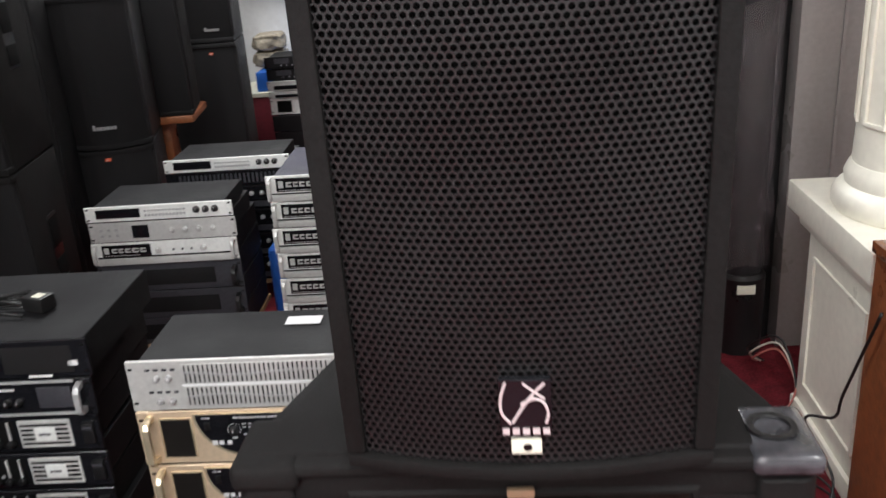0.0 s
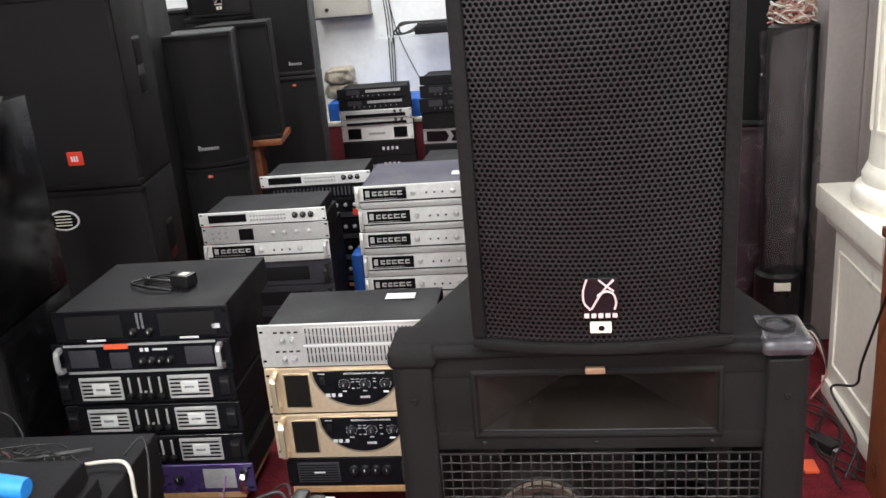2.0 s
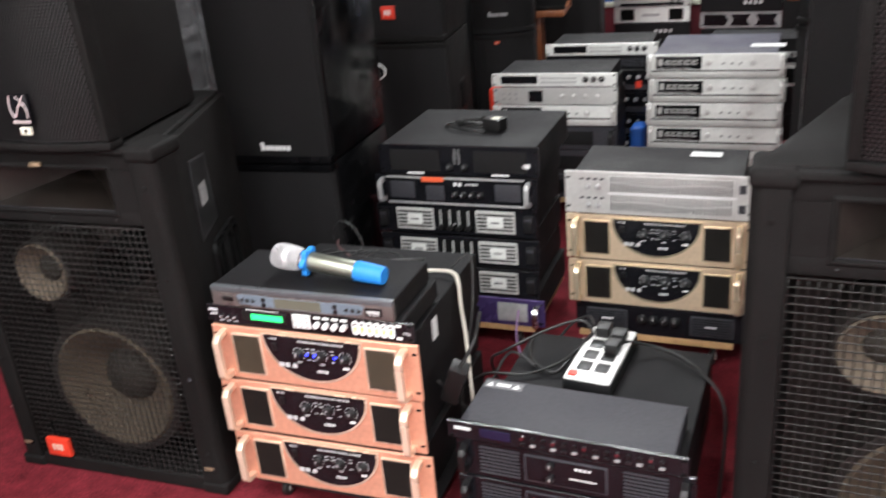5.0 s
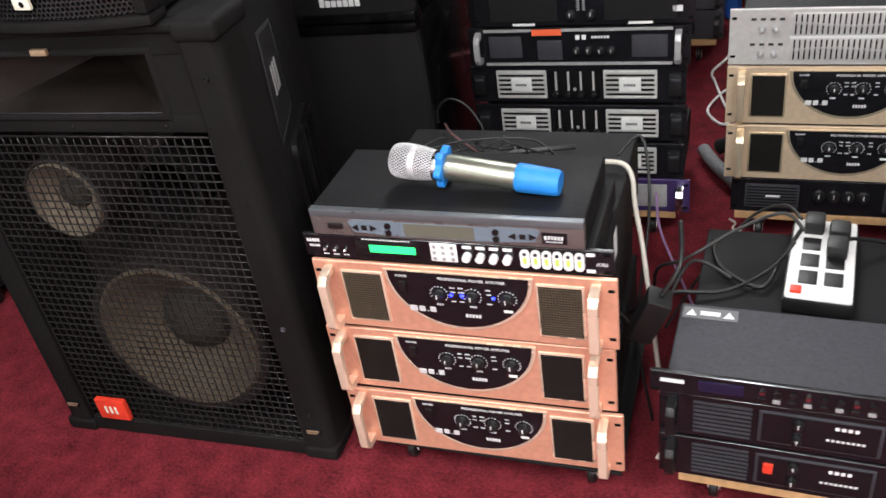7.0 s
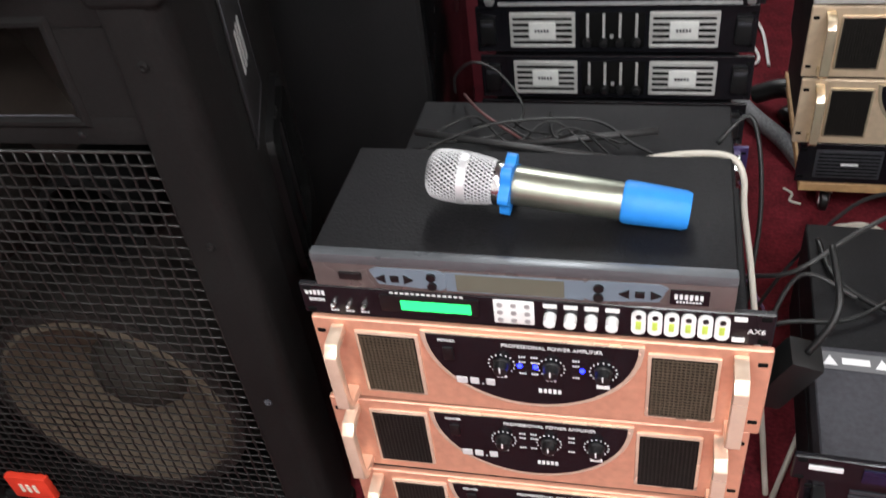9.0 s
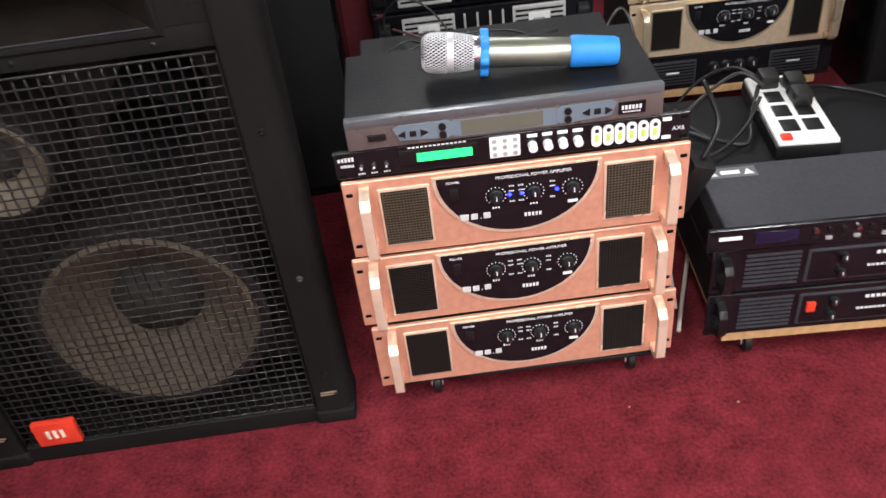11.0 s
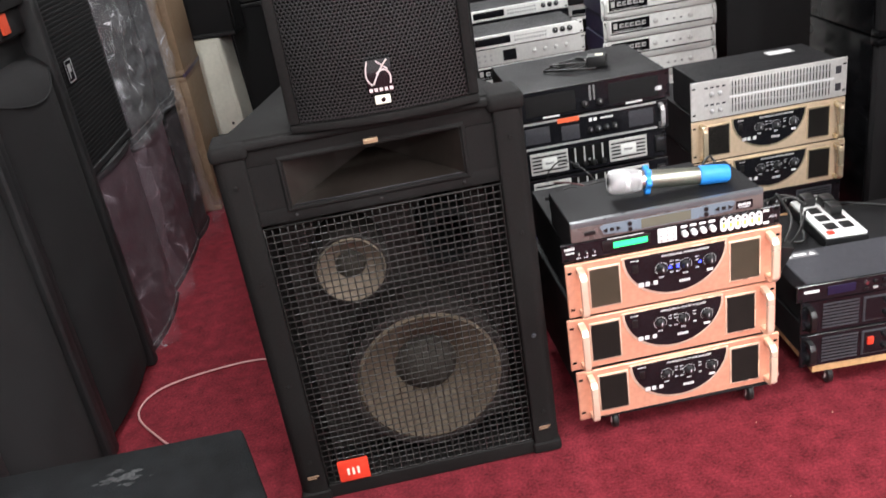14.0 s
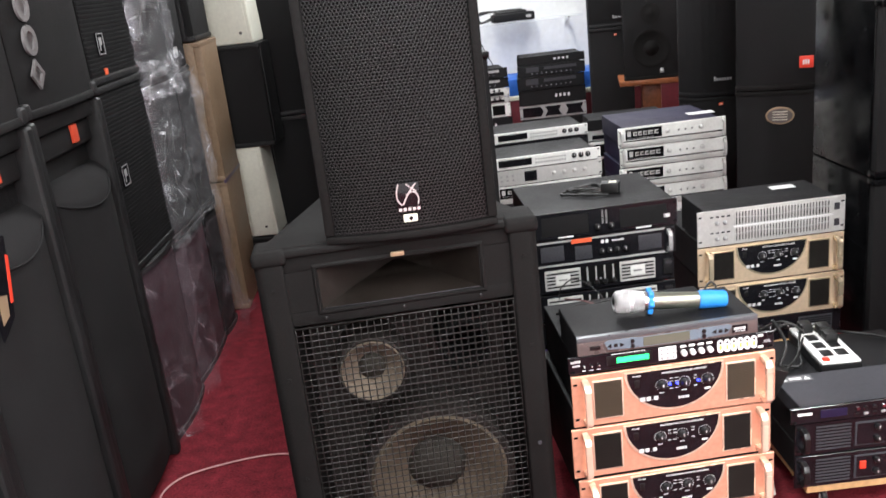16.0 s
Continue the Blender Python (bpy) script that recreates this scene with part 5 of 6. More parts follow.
def letters_cab(m):
    W, D, H = 0.47, 0.45, 0.6
    t = cabinet("speaker_cabinet", "black cabinet with pale letters mark on a tall one", m, W, D, H, 0.0, 0.012, group="cabinets on top along the wall", body=CABV)
    s = Shape()
    for k in range(5):
        z = 0.098 + k * 0.08
        s.lathe([(0.036, -0.012), (0.036, -0.018), (0.022, -0.018), (0.022, -0.012)], (-0.13, 0, z), "y", 4 if k == 0 else 20)
    part("lettering", s, mat("tarnished_grey_letters", (0.2, 0.19, 0.19), 0.5, 0.3, 60, 0.2), t, "large tarnished grey raised shapes")
    for sx in (-1, 1):
        part("corner_guard", Shape().box(sx * (W / 2 + 0.003), sx * (W / 2 - 0.035), -0.012, 0.05, -0.001, 0.04, 0.012, 3), CABV, t)
    return t


for k in range(4):
    y = 1.27 - 0.5 * k
    bc = bulge_cab(pose(-2.57, y, 0, 0, 0, 88))
    if k == 0:
        part("sticker", Shape().box(0.215, 0.235, -0.003, 0.004, 1.1, 1.138, 0.001), mat("lime_sticker", (0.45, 0.75, 0.08), 0.5), bc, "lime green sticker")
    letters_cab(pose(-2.565, y, 1.155, 0, 0, 88))
t = thing("hang_tag", "red and gold paper tag stuck on a cloth front", "tag", pose(-2.518, 0.625, 0.79, 0, 0, 88))
part("card", Shape().prism([(-0.05, 0.0), (0.01, 0.03), (0.05, 0.19), (-0.01, 0.2), (-0.055, 0.12)], -0.002, 0.002, "y"), PANEL, t)
part("stripe", Shape().prism([(0.008, 0.06), (0.018, 0.06), (0.044, 0.15), (0.034, 0.155)], -0.003, 0.0, "y"), REDP, t, "red stripe")
part("print", Shape().prism([(-0.04, 0.03), (-0.01, 0.04), (0.0, 0.08), (-0.035, 0.09)], -0.003, 0.0, "y"), BADGE, t, "gold print")


def west(label, y, z, W, H, x=-2.57, **kw):
    return cabinet("speaker_cabinet", label, pose(x, y, z, 0, 0, 88), W, 0.45, H, group="film-wrapped stacks", **kw)


west("black cabinet with maroon cloth front, bottom of a stack", 1.74, 0, 0.42, 0.6, bow=0.02, front=MAROON)


def ribbed(m, bx, bz, sticker=False):
    t = cabinet("speaker_cabinet", "black ribbed cabinet with small outlined badge in a stack", m, 0.42, 0.45, 0.565, 0, 0.0, group="ribbed cabinets")
    for k in range(42):
        part("rib", Shape().box(-0.2, 0.2, -0.0012, 0.004, 0.026 + k * 0.0125, 0.0355 + k * 0.0125, 0.001, 1), RIB, t)
    b = part("badge", Shape().box(bx - 0.028, bx + 0.028, -0.005, 0.002, bz - 0.033, bz + 0.033, 0.001), PANEL, t, "black badge with thin pale outline")
    s = Shape()
    for x0, x1, z0, z1 in ((-0.026, 0.026, 0.028, 0.031), (-0.026, 0.026, -0.031, -0.028), (-0.026, -0.0235, -0.031, 0.031), (0.0235, 0.026, -0.031, 0.031), (-0.012, 0.01, -0.004, 0.018), (-0.012, -0.005, -0.02, 0.0)):
        s.box(bx + x0, bx + x1, -0.0058, -0.003, bz + z0, bz + z1)
    part("mark", s, SLIT, b)
    if sticker:
        part("sticker", Shape().box(bx - 0.006, bx + 0.016, -0.004, 0.002, 0.022, 0.04, 0.001), ORANGE, t, "small orange sticker")
    return t


ribbed(pose(-2.56, 1.74, 0.605, 0, 0, 88), -0.12, 0.29)
ribbed(pose(-2.56, 1.74, 1.175, 0, 0, 88), -0.085, 0.112, True)
for k in range(3):
    west("black cabinet wrapped in clear plastic film, in a stack", 2.2, k * 0.555, 0.44, 0.55, bow=0.01, front=MAROON if k == 0 else CLOTH)
    west("black cabinet wrapped in clear plastic film beside the brown ones", 2.55, k * 0.555, 0.22, 0.55, x=-2.56, bow=0.01, badge=(-0.05, 0.08, 0.028, 0.04, SLIT, "square") if k == 2 else None)


def film(label, x0, x1, y0, y1, z0, z1, seed, material, amp=0.02, pleat=0.0):
    """Loose crumpled sheet hung round the front and both ends of a stack."""
    path = [(x0, y1), (x1 - 0.02, y1), (x1, y1 - 0.03), (x1, y0 + 0.03), (x1 - 0.02, y0), (x0, y0)]
    lens = [0.0]
    for a, b in zip(path, path[1:]):
        lens.append(lens[-1] + math.dist(a, b))

    def at(u):
        d = u * lens[-1]
        for i in range(len(path) - 1):
            if d <= lens[i + 1] + 1e-9:
                f = (d - lens[i]) / (lens[i + 1] - lens[i])
                return path[i][0] + f * (path[i + 1][0] - path[i][0]), path[i][1] + f * (path[i + 1][1] - path[i][1])
        return path[-1]

    def fn(u, v):
        x, y = at(u)
        z = z0 + v * (z1 - z0) + 0.03 * noise.noise((x * 6, y * 6, seed)) * (1 if v in (0, 1) else 0)
        q = Vector((x * 5 + seed, y * 5, z * 5))
        d = amp * (abs(noise.noise(q)) * 1.2 + 0.7 * abs(noise.noise(q * 2.7)) + 0.4 * abs(noise.noise(q * 6)))
        d += pleat * abs(math.sin(9 * (x + y) + 2.5 * noise.noise((x * 3, y * 3, z * 2.2 + seed)))) ** 3 * (1.2 - 0.5 * v)
        return (x + d, y + (d if y > (y0 + y1) / 2 else -d) * 0.6, z)

    ob = obj("plastic_film", Shape().grid(fn, 70, 60), material)
    return tagged(ob, label, "plastic film")


film("crumpled smoky plastic film round a stacked cabinet", -2.9, -2.535, 1.52, 1.96, 0.015, 0.6, 3.1, FOIL, 0.02, 0.035)
film("crumpled clear plastic film round the lowest cabinets", -2.9, -2.54, 1.97, 2.68, 0.012, 0.54, 7.7, FOIL, 0.03, 0.05)
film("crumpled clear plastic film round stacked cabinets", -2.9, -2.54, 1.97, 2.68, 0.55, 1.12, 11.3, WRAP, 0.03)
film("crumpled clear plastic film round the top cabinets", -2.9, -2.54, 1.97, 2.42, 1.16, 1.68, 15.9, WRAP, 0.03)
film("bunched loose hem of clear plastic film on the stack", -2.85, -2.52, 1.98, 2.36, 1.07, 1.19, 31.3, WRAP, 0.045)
for k in range(2):
    cabinet("speaker_cabinet", "light brown wood veneer cabinet in a stack", pose(-2.51, 2.93, k * 0.605, 0, 0, 90), 0.36, 0.4, 0.6, front=BROWN, body=BROWN, group="brown cabinets", lip=0.001)
tagged(obj("joint_tape", Shape().box(-2.518, -2.5075, 2.75, 3.11, 0.596, 0.612, 0.001), mat("dark_violet_tape", (0.05, 0.03, 0.07), 0.4)), "dark violet tape along the joint of two brown cabinets", "tape")
cabinet("speaker_cabinet", "black film-wrapped cabinet on the brown ones", pose(-2.53, 2.93, 1.21, 0, 0, 90), 0.34, 0.4, 0.5, group="brown cabinets")


def wedge(m, W, H, D, flare, label):
    """Plain cream cabinet whose sides spread towards the foot."""
    t = thing("speaker_cabinet", label, "loudspeaker", m, "cream cabinets")
    part("body", Shape().prism([(-W / 2, 0), (W / 2 + flare, 0), (W / 2, H), (-W / 2, H)], 0, D, "y", 0.012, 3), CREAMSP, t)
    part("front_panel", Shape().prism([(-W / 2 + 0.018, 0.018), (W / 2 + flare - 0.02, 0.018), (W / 2 - 0.018, H - 0.018), (-W / 2 + 0.018, H - 0.018)], -0.003, 0.01, "y", 0.002), CREAMSP, t)
    part("screw", Shape().lathe([(0.008, 0.0), (0.007, -0.004), (0.001, -0.005)], (W / 2 - 0.035, 0, 0.05), "y", 12), PLASTIC, t)
    return t


CS = pose(-2.475, 3.22, 0, 0, 0, -6)
cabinet("speaker_cabinet", "low black cabinet under the cream ones", CS, 0.26, 0.2, 0.2, group="cream cabinets")
wedge(CS @ pose(-0.012, 0, 0.202), 0.14, 0.455, 0.2, 0.022, "cream white wedge cabinet in a stack")
cabinet("speaker_cabinet", "black cabinet between two cream ones", CS @ pose(0.02, 0.0, 0.66), 0.24, 0.2, 0.49, group="cream cabinets")
wedge(CS @ pose(0.0, 0, 1.152), 0.2, 0.43, 0.2, 0.02, "cream white wedge cabinet on top of a stack")
cabinet("speaker_cabinet", "tall black cabinet with side handles in the second row", pose(-2.17, 3.5, 0, 0, 0, 4), 0.46, 0.3, 0.75, handle=True, group="second row")
cabinet("speaker_cabinet", "black cabinet with side handles stacked in the second row", pose(-2.17, 3.5, 0.755, 0, 0, 4), 0.46, 0.3, 0.75, handle=True, group="second row")
cabinet("monitor_cabinet", "low dark grey cabinet with scuffed top on the carpet", pose(-2.24, 0.01, 0, 0, 0, 2), 0.6, 0.255, 0.536, 0.063, body=mat("scuffed_grey_black", (0.0055, 0.006, 0.0066), 0.8, 0, 25, 0.5, 0.3, 300, 0.15, 9))
s = Shape()
for k in range(26):
    a, r = random.uniform(0, 6.28), abs(random.gauss(0, 0.016))
    cx, cy, rad = -2.186 + 1.5 * r * math.cos(a), 0.198 + 0.6 * r * math.sin(a), random.uniform(0.003, 0.011)
    ring = [(cx + rad * random.uniform(0.5, 1.5) * math.cos(q * 0.698), cy + 0.5 * rad * random.uniform(0.5, 1.4) * math.sin(q * 0.698)) for q in range(9)]
    s.prism(ring, 0.53605, 0.53615 + 0.00001 * k, "z")
tagged(obj("scuff_mark", s, mat("chalky_scuff", (0.035, 0.036, 0.037), 0.9, 0, 160, 0.6, 0, 1, 0.2, 40), False), "chalky scuff mark on the low cabinet", "scuff", kind="stuff")

# ---- column, pedestal and panel ----
t = thing("pedestal_column", "cream painted square pedestal with panelled sides carrying a round column", "column", pose(0.8, 1.755, 0))
part("pedestal", Shape().box(0.0, 0.33, 0.0, 0.445, 0, 0.57, 0.004), CREAM, t)
part("plinth", Shape().box(-0.012, 0.342, -0.012, 0.457, 0, 0.06, 0.006), CREAM, t)
part("top_slab", Shape().box(-0.05, 0.38, -0.05, 0.495, 0.61, 0.685, 0.006).box(-0.025, 0.355, -0.025, 0.47, 0.57, 0.61, 0.01), CREAM, t)
for a in (((0.05, 0.06), (0.12, 0.5)), ((0.385, 0.395), (0.12, 0.5)), ((0.06, 0.385), (0.49, 0.5)), ((0.06, 0.385), (0.12, 0.13))):
    part("panel_moulding", Shape().box(-0.006, 0.004, a[0][0], a[0][1], a[1][0], a[1][1], 0.002), CREAM, t)
CX, CY = 0.17, 0.22
part("column_base", Shape().lathe([(0.19, 0.685), (0.2, 0.7), (0.2, 0.725), (0.19, 0.74), (0.175, 0.75), (0.178, 0.77), (0.172, 0.785), (0.165, 0.8)], (CX, CY, 0), "z", 48), CREAM, t)
part("shaft", Shape().lathe([(0.163, 0.79), (0.16, 0.9), (0.158, CEIL - 0.002)], (CX, CY, 0), "z", 64), CREAM, t)
for k in range(10):
    a = 2 * math.pi * (k + 0.5) / 10
    px, py = CX + 0.16 * math.cos(a), CY + 0.16 * math.sin(a)
    s = Shape()
    q = pose(px, py, 0, 0, 0, math.degrees(a) - 90)
    s.box(-0.034, -0.026, -0.003, 0.005, 0.9, CEIL - 0.4, 0.002, 2, q).box(0.026, 0.034, -0.003, 0.005, 0.9, CEIL - 0.4, 0.002, 2, q).box(-0.034, 0.034, -0.003, 0.005, 0.892, 0.902, 0.002, 2, q)
    part("flute_moulding", s, CREAM, t)
tagged(obj("wall_panel", Shape().box(0.865, 1.6, 2.6, 3.1, 0, CEIL, 0.006).box(0.985, 0.995, 2.594, 2.61, 0, CEIL), GREYP), "grey painted upright wall pier", "wall", kind="structure")
t = thing("wooden_cabinet", "brown varnished wooden cabinet beside the cream pedestal", "cabinet", pose(0.745, 1.2, 0))
part("body", Shape().box(0, 0.5, 0, 0.48, 0, 0.7, 0.004), WOOD, t)
part("top", Shape().box(-0.008, 0.51, -0.008, 0.485, 0.7, 0.725, 0.004), WOOD, t)

# wrapped goods beside the pier
t = thing("wrapped_roll", "dark round roll wrapped in plastic film with a white tape label", "roll", pose(0.745, 2.62, 0))
part("roll", Shape().lathe([(0.06, 0.0), (0.062, 0.05), (0.062, 1.12), (0.05, 1.13)], (0, 0, 0), "z", 28), CABV, t)
part("label", Shape().box(-0.028, 0.028, -0.0785, -0.06, 0.218, 0.248, 0.001), STICKER, t, "white paper label")
part("foot", Shape().lathe([(0.075, 0.0), (0.077, 0.2), (0.077, 0.262), (0.066, 0.275)], (0, 0, 0), "z", 28), PLASTIC, t)
film("crumpled plastic film round a dark roll", 0.67, 0.81, 2.55, 2.69, 0.3, 1.1, 21.0, FOIL, 0.012)
cabinet("speaker_cabinet", "dull red cabinet wrapped in film standing behind the roll", pose(0.66, 3.0, 0, 0, 0, -20), 0.36, 0.34, 0.72, front=MAROON, body=MAROON, group="goods beside the pier")
cabinet("speaker_cabinet", "tall black cabinet standing on the red one", pose(0.66, 3.0, 0.725, 0, 0, -20), 0.36, 0.34, 0.8, group="goods beside the pier")
film("crumpled smoky plastic film round a red cabinet", 0.5, 0.83, 2.84, 3.2, 0.02, 0.72, 25.0, FOIL, 0.03)
t = thing("dark_roll", "plain black upright roll standing against the pier", "roll", pose(0.832, 2.69, 0))
part("roll", Shape().lathe([(0.03, 0.0), (0.032, 0.02), (0.032, 1.1), (0.026, 1.11)], (0, 0, 0), "z", 20), CABV, t)
part("cap", Shape().lathe([(0.034, 1.06), (0.034, 1.115), (0.02, 1.125)], (0, 0, 0), "z", 20), PLASTIC, t)
tagged(obj("wooden_board", Shape().box(0.44, 0.47, 3.3, 3.9, 0, 1.9, 0.003), WOOD), "tall brown wooden board standing upright", "board")
for ph, rr, tint, word in ((0.0, 0.0034, (0.34, 0.25, 0.18), "tan"), (1.3, 0.0026, (0.32, 0.1, 0.09), "dull red"), (2.6, 0.003, (0.6, 0.57, 0.52), "white")):
    pts = []
    for k in range(70):
        a = k * 0.8 + ph
        pts.append((0.76 + (0.05 + 0.028 * math.sin(k * 1.3 + ph)) * math.cos(a), 2.63 + 0.05 * math.sin(a), 1.16 + 0.026 * math.sin(k * 0.9 + ph * 2) + 0.014 * math.cos(k * 2.1)))
    tagged(obj("cable_tangle", Shape().tube(smooth_path(pts, 3), rr, 6), mat(word.replace(" ", "_") + "_wire", tint, 0.5)), "tangled bundle of " + word + " wires on the wrapped roll", "cable")

# ---- back wall ----
t = thing("meter_box", "beige metal electric box fixed to the wall", "electric box", pose(-1.62, 5.82, 1.1))
part("body", Shape().box(-0.03, 0.36, 0, 0.13, 0, 0.5, 0.008), mat("beige_grey_metal", (0.42, 0.4, 0.35), 0.5, 0, 40, 0.08, 0.1, 90), t)
part("lock", Shape().lathe([(0.014, 0.0), (0.012, -0.01), (0.001, -0.01)], (0.06, 0, 0.05), "y", 12), PLASTIC, t)
part("lower_edge", Shape().box(-0.025, 0.365, -0.005, 0.13, -0.012, 0.0), STEELG, t)
for z in (0.93, 1.3):
    t = thing("wall_shelf", "clear glass wall shelf on small brackets", "shelf", pose(-0.75, 5.95, z), "wall shelves")
    part("board", Shape().box(-0.46, 0.5, -0.2, -0.001, 0, 0.01), PANE, t, "clear glass board").visible_shadow = False
    for x in (-0.38, 0.4):
        part("bracket", Shape().prism([(-0.001, -0.06), (-0.001, 0.0), (-0.16, 0.0), (-0.16, -0.012)], x - 0.006, x + 0.006, "x"), CHROME, t)
t = thing("shelf_device", "slim black device with coiled lead on the wall shelf", "device", pose(-0.82, 5.8, 0.9425, 0, 0, 4))
part("body", Shape().box(-0.12, 0.2, -0.06, 0.08, 0.0, 0.06, 0.012, 3), STEEL, t)
part("lid", Shape().box(-0.1, 0.14, -0.045, 0.065, 0.058, 0.078, 0.008, 3), PLASTIC, t)
part("label", Shape().box(0.13, 0.17, -0.062, -0.05, 0.02, 0.04), SLIT, t)
for k in range(3):
    part("lead", Shape().tube(smooth_path([(-0.1, 0.02, 0.03 + 0.01 * k), (-0.2, -0.02 + 0.01 * k, 0.012), (-0.27 + 0.02 * k, -0.03, 0.02 + 0.012 * k), (-0.21, 0, 0.07 + 0.008 * k), (-0.08, 0.0, 0.084), (0.05 + 0.03 * k, -0.02, 0.084)]), 0.007), CABLE, t)
for k in range(4):
    cable("thin grey wire hanging down the wall", [(-1.2 + 0.02 * k, 5.94, CEIL - 0.01), (-1.19 + 0.015 * k, 5.935, 1.6), (-1.16 + 0.02 * k, 5.935, 1.0), (-1.17 + (0.09 if k == 3 else 0.015) * k, 5.935, 0.5)], 0.0035, CABLEG, "wall_cable")
t = thing("table", "long table with red cloth skirt along the back wall", "table", pose(-0.6, 5.5, 0))
part("cloth", Shape().box(-1.1, 1.1, 0, 0.44, 0.0, 0.38, 0.01), REDL, t, "red cloth skirt")
part("edge", Shape().box(-1.11, 1.11, -0.01, 0.445, 0.38, 0.41, 0.004), STICKER, t, "pale table edge")
tagged(obj("blue_crate", Shape().box(-1.56, 0.3, 5.52, 5.9, 0.4105, 0.535, 0.01), BLUET), "blue plastic crate row on the table", "crate")
TANBAG = mat("tan_printed_bag", (0.3, 0.26, 0.2), 0.55, 0, 34, 0.5, 0.8, 40, 0.4, 16)
for z, w, label in ((0.5362, 0.11, "slack grey-tan bag of goods on the blue crate"), (0.645, 0.1, "tan printed bag lying on another bag")):
    def lump(u, v, z=z, w=w):
        an, el = 2 * math.pi * u, math.pi * (v - 0.5)
        d = Vector((math.cos(an) * math.cos(el), math.sin(an) * math.cos(el), math.sin(el)))
        q = 1 + 0.16 * noise.noise(d * 2.2 + Vector((z * 9, 0, 0))) + 0.07 * noise.noise(d * 6)
        sq = [math.copysign(abs(c) ** 0.55, c) for c in d]
        return (-1.49 + w * q * sq[0], 5.73 + 0.11 * q * sq[1], z + 0.058 + 0.055 * max(-1, min(1.25, q * sq[2])))
    tagged(obj("goods_bag", Shape().grid(lump, 48, 24), TANBAG), label, "bag")


def far_unit(m, H, style):
    names = {"mixer": ("amplifier", "dark mixing amplifier with small knobs in a far stack"), "silver": ("amplifier", "silver rack unit with two black vents in a far stack"), "slim": ("amplifier", "slim silver-edged player in a far stack"), "dark": ("amplifier", "plain black amplifier in a far stack"), "shaped": ("amplifier", "black amplifier with silver hourglass fascia in a far stack")}
    t = chassis("rack_amplifier", names[style][1], m, H, 0.24, STEEL, {"silver": BRIGHT, "slim": SILVER, "shaped": SLIT}.get(style, STEEL), group="far stacks")
    if style == "mixer":
        part("display", Shape().box(-0.18, -0.09, -0.005, 0, H * 0.4, H * 0.85), STEELG, t)
        part("slot", Shape().box(-0.05, 0.18, -0.004, 0, H * 0.55, H * 0.8), SLIT if H < 0.075 else STEELG, t)
        for k in range(9):
            knob(t, -0.14 + k * 0.035, H * 0.25, 0.006, -0.002, 0.01, STEELG)
    elif style == "silver":
        for sx in (-1, 1):
            part("vent", Shape().box(sx * 0.11, sx * 0.2, -0.005, 0, H * 0.15, H * 0.85), DARK, t)
        part("mark", Shape().box(-0.06, 0.05, -0.004, 0, H * 0.4, H * 0.55), SLIT, t)
    elif style == "slim":
        part("slot", Shape().box(-0.2, 0.2, -0.005, 0, H * 0.15, H * 0.55), PANEL, t)
        for k in range(2):
            knob(t, 0.13 + k * 0.04, H * 0.75, 0.009)
    elif style == "shaped":
        for x0, x1 in ((-0.22, -0.09), (-0.06, 0.06), (0.09, 0.22)):
            part("field", Shape().prism([(x0, H * 0.15), (x1, H * 0.15), (x1 + (0.02 if x0 < -0.1 else -0.02), H * 0.5), (x1, H * 0.85), (x0, H * 0.85), (x0 + (0 if x0 < -0.1 else 0.02), H * 0.5)], -0.005, 0, "y"), PANEL, t)
    else:
        for k in range(4):
            part("lamp", Shape().box(0.02 + k * 0.03, 0.035 + k * 0.03, -0.004, 0, H * 0.4, H * 0.6), INK, t)
    return t


def far_stack(m, units):
    z = 0.0
    for H, style in units:
        far_unit(m @ pose(random.uniform(-0.01, 0.01), random.uniform(-0.01, 0.01), z, 0, 0, random.uniform(-1.5, 1.5)), H, style)
        z += H + 0.002


far_stack(pose(-1.165, 5.22, 0.0, 0, 0, 1), [(0.1, "dark"), (0.11, "dark"), (0.1, "dark"), (0.1, "silver"), (0.045, "slim"), (0.06, "slim"), (0.07, "mixer"), (0.07, "mixer")])
far_stack(pose(-0.62, 5.2, 0.0, 0, 0, -2), [(0.15, "slim"), (0.12, "dark"), (0.1, "shaped"), (0.11, "dark"), (0.09, "mixer"), (0.08, "mixer"), (0.06, "dark")])
far_stack(pose(-0.45, 3.75, 0.0, 0, 0, -3), [(0.13, "dark"), (0.13, "dark"), (0.1, "silver"), (0.06, "slim"), (0.06, "dark")])

# ---- cables ----
zt = 0.4765
for k in range(4):
    cable("thin black lead tangled on the amplifier", [(-1.33 + 0.05 * k, 1.1 + 0.02 * k, zt + 0.003), (-1.28 + 0.04 * k, 1.13 - 0.02 * k, zt + 0.012 + 0.004 * k), (-1.22 + 0.03 * k, 1.08 + 0.012 * k, zt + 0.005), (-1.17 + 0.03 * k, 1.12 - 0.015 * k, zt + 0.016), (-1.1 + 0.01 * k, 1.05 + 0.015 * k, zt + 0.004)], 0.0017, CABLE)
for a, b in (((-1.355, 1.093), (-1.081, 1.045)), ((-1.218, 1.073), (-1.034, 1.112))):
    tagged(obj("antenna", Shape().tube([(*a, zt + 0.008), (a[0] * 0.5 + b[0] * 0.5, a[1] * 0.5 + b[1] * 0.5, zt + 0.009), (*b, zt + 0.012)], 0.0048, 8), CABLEG), "dark grey rod antenna lying on the amplifier", "antenna")
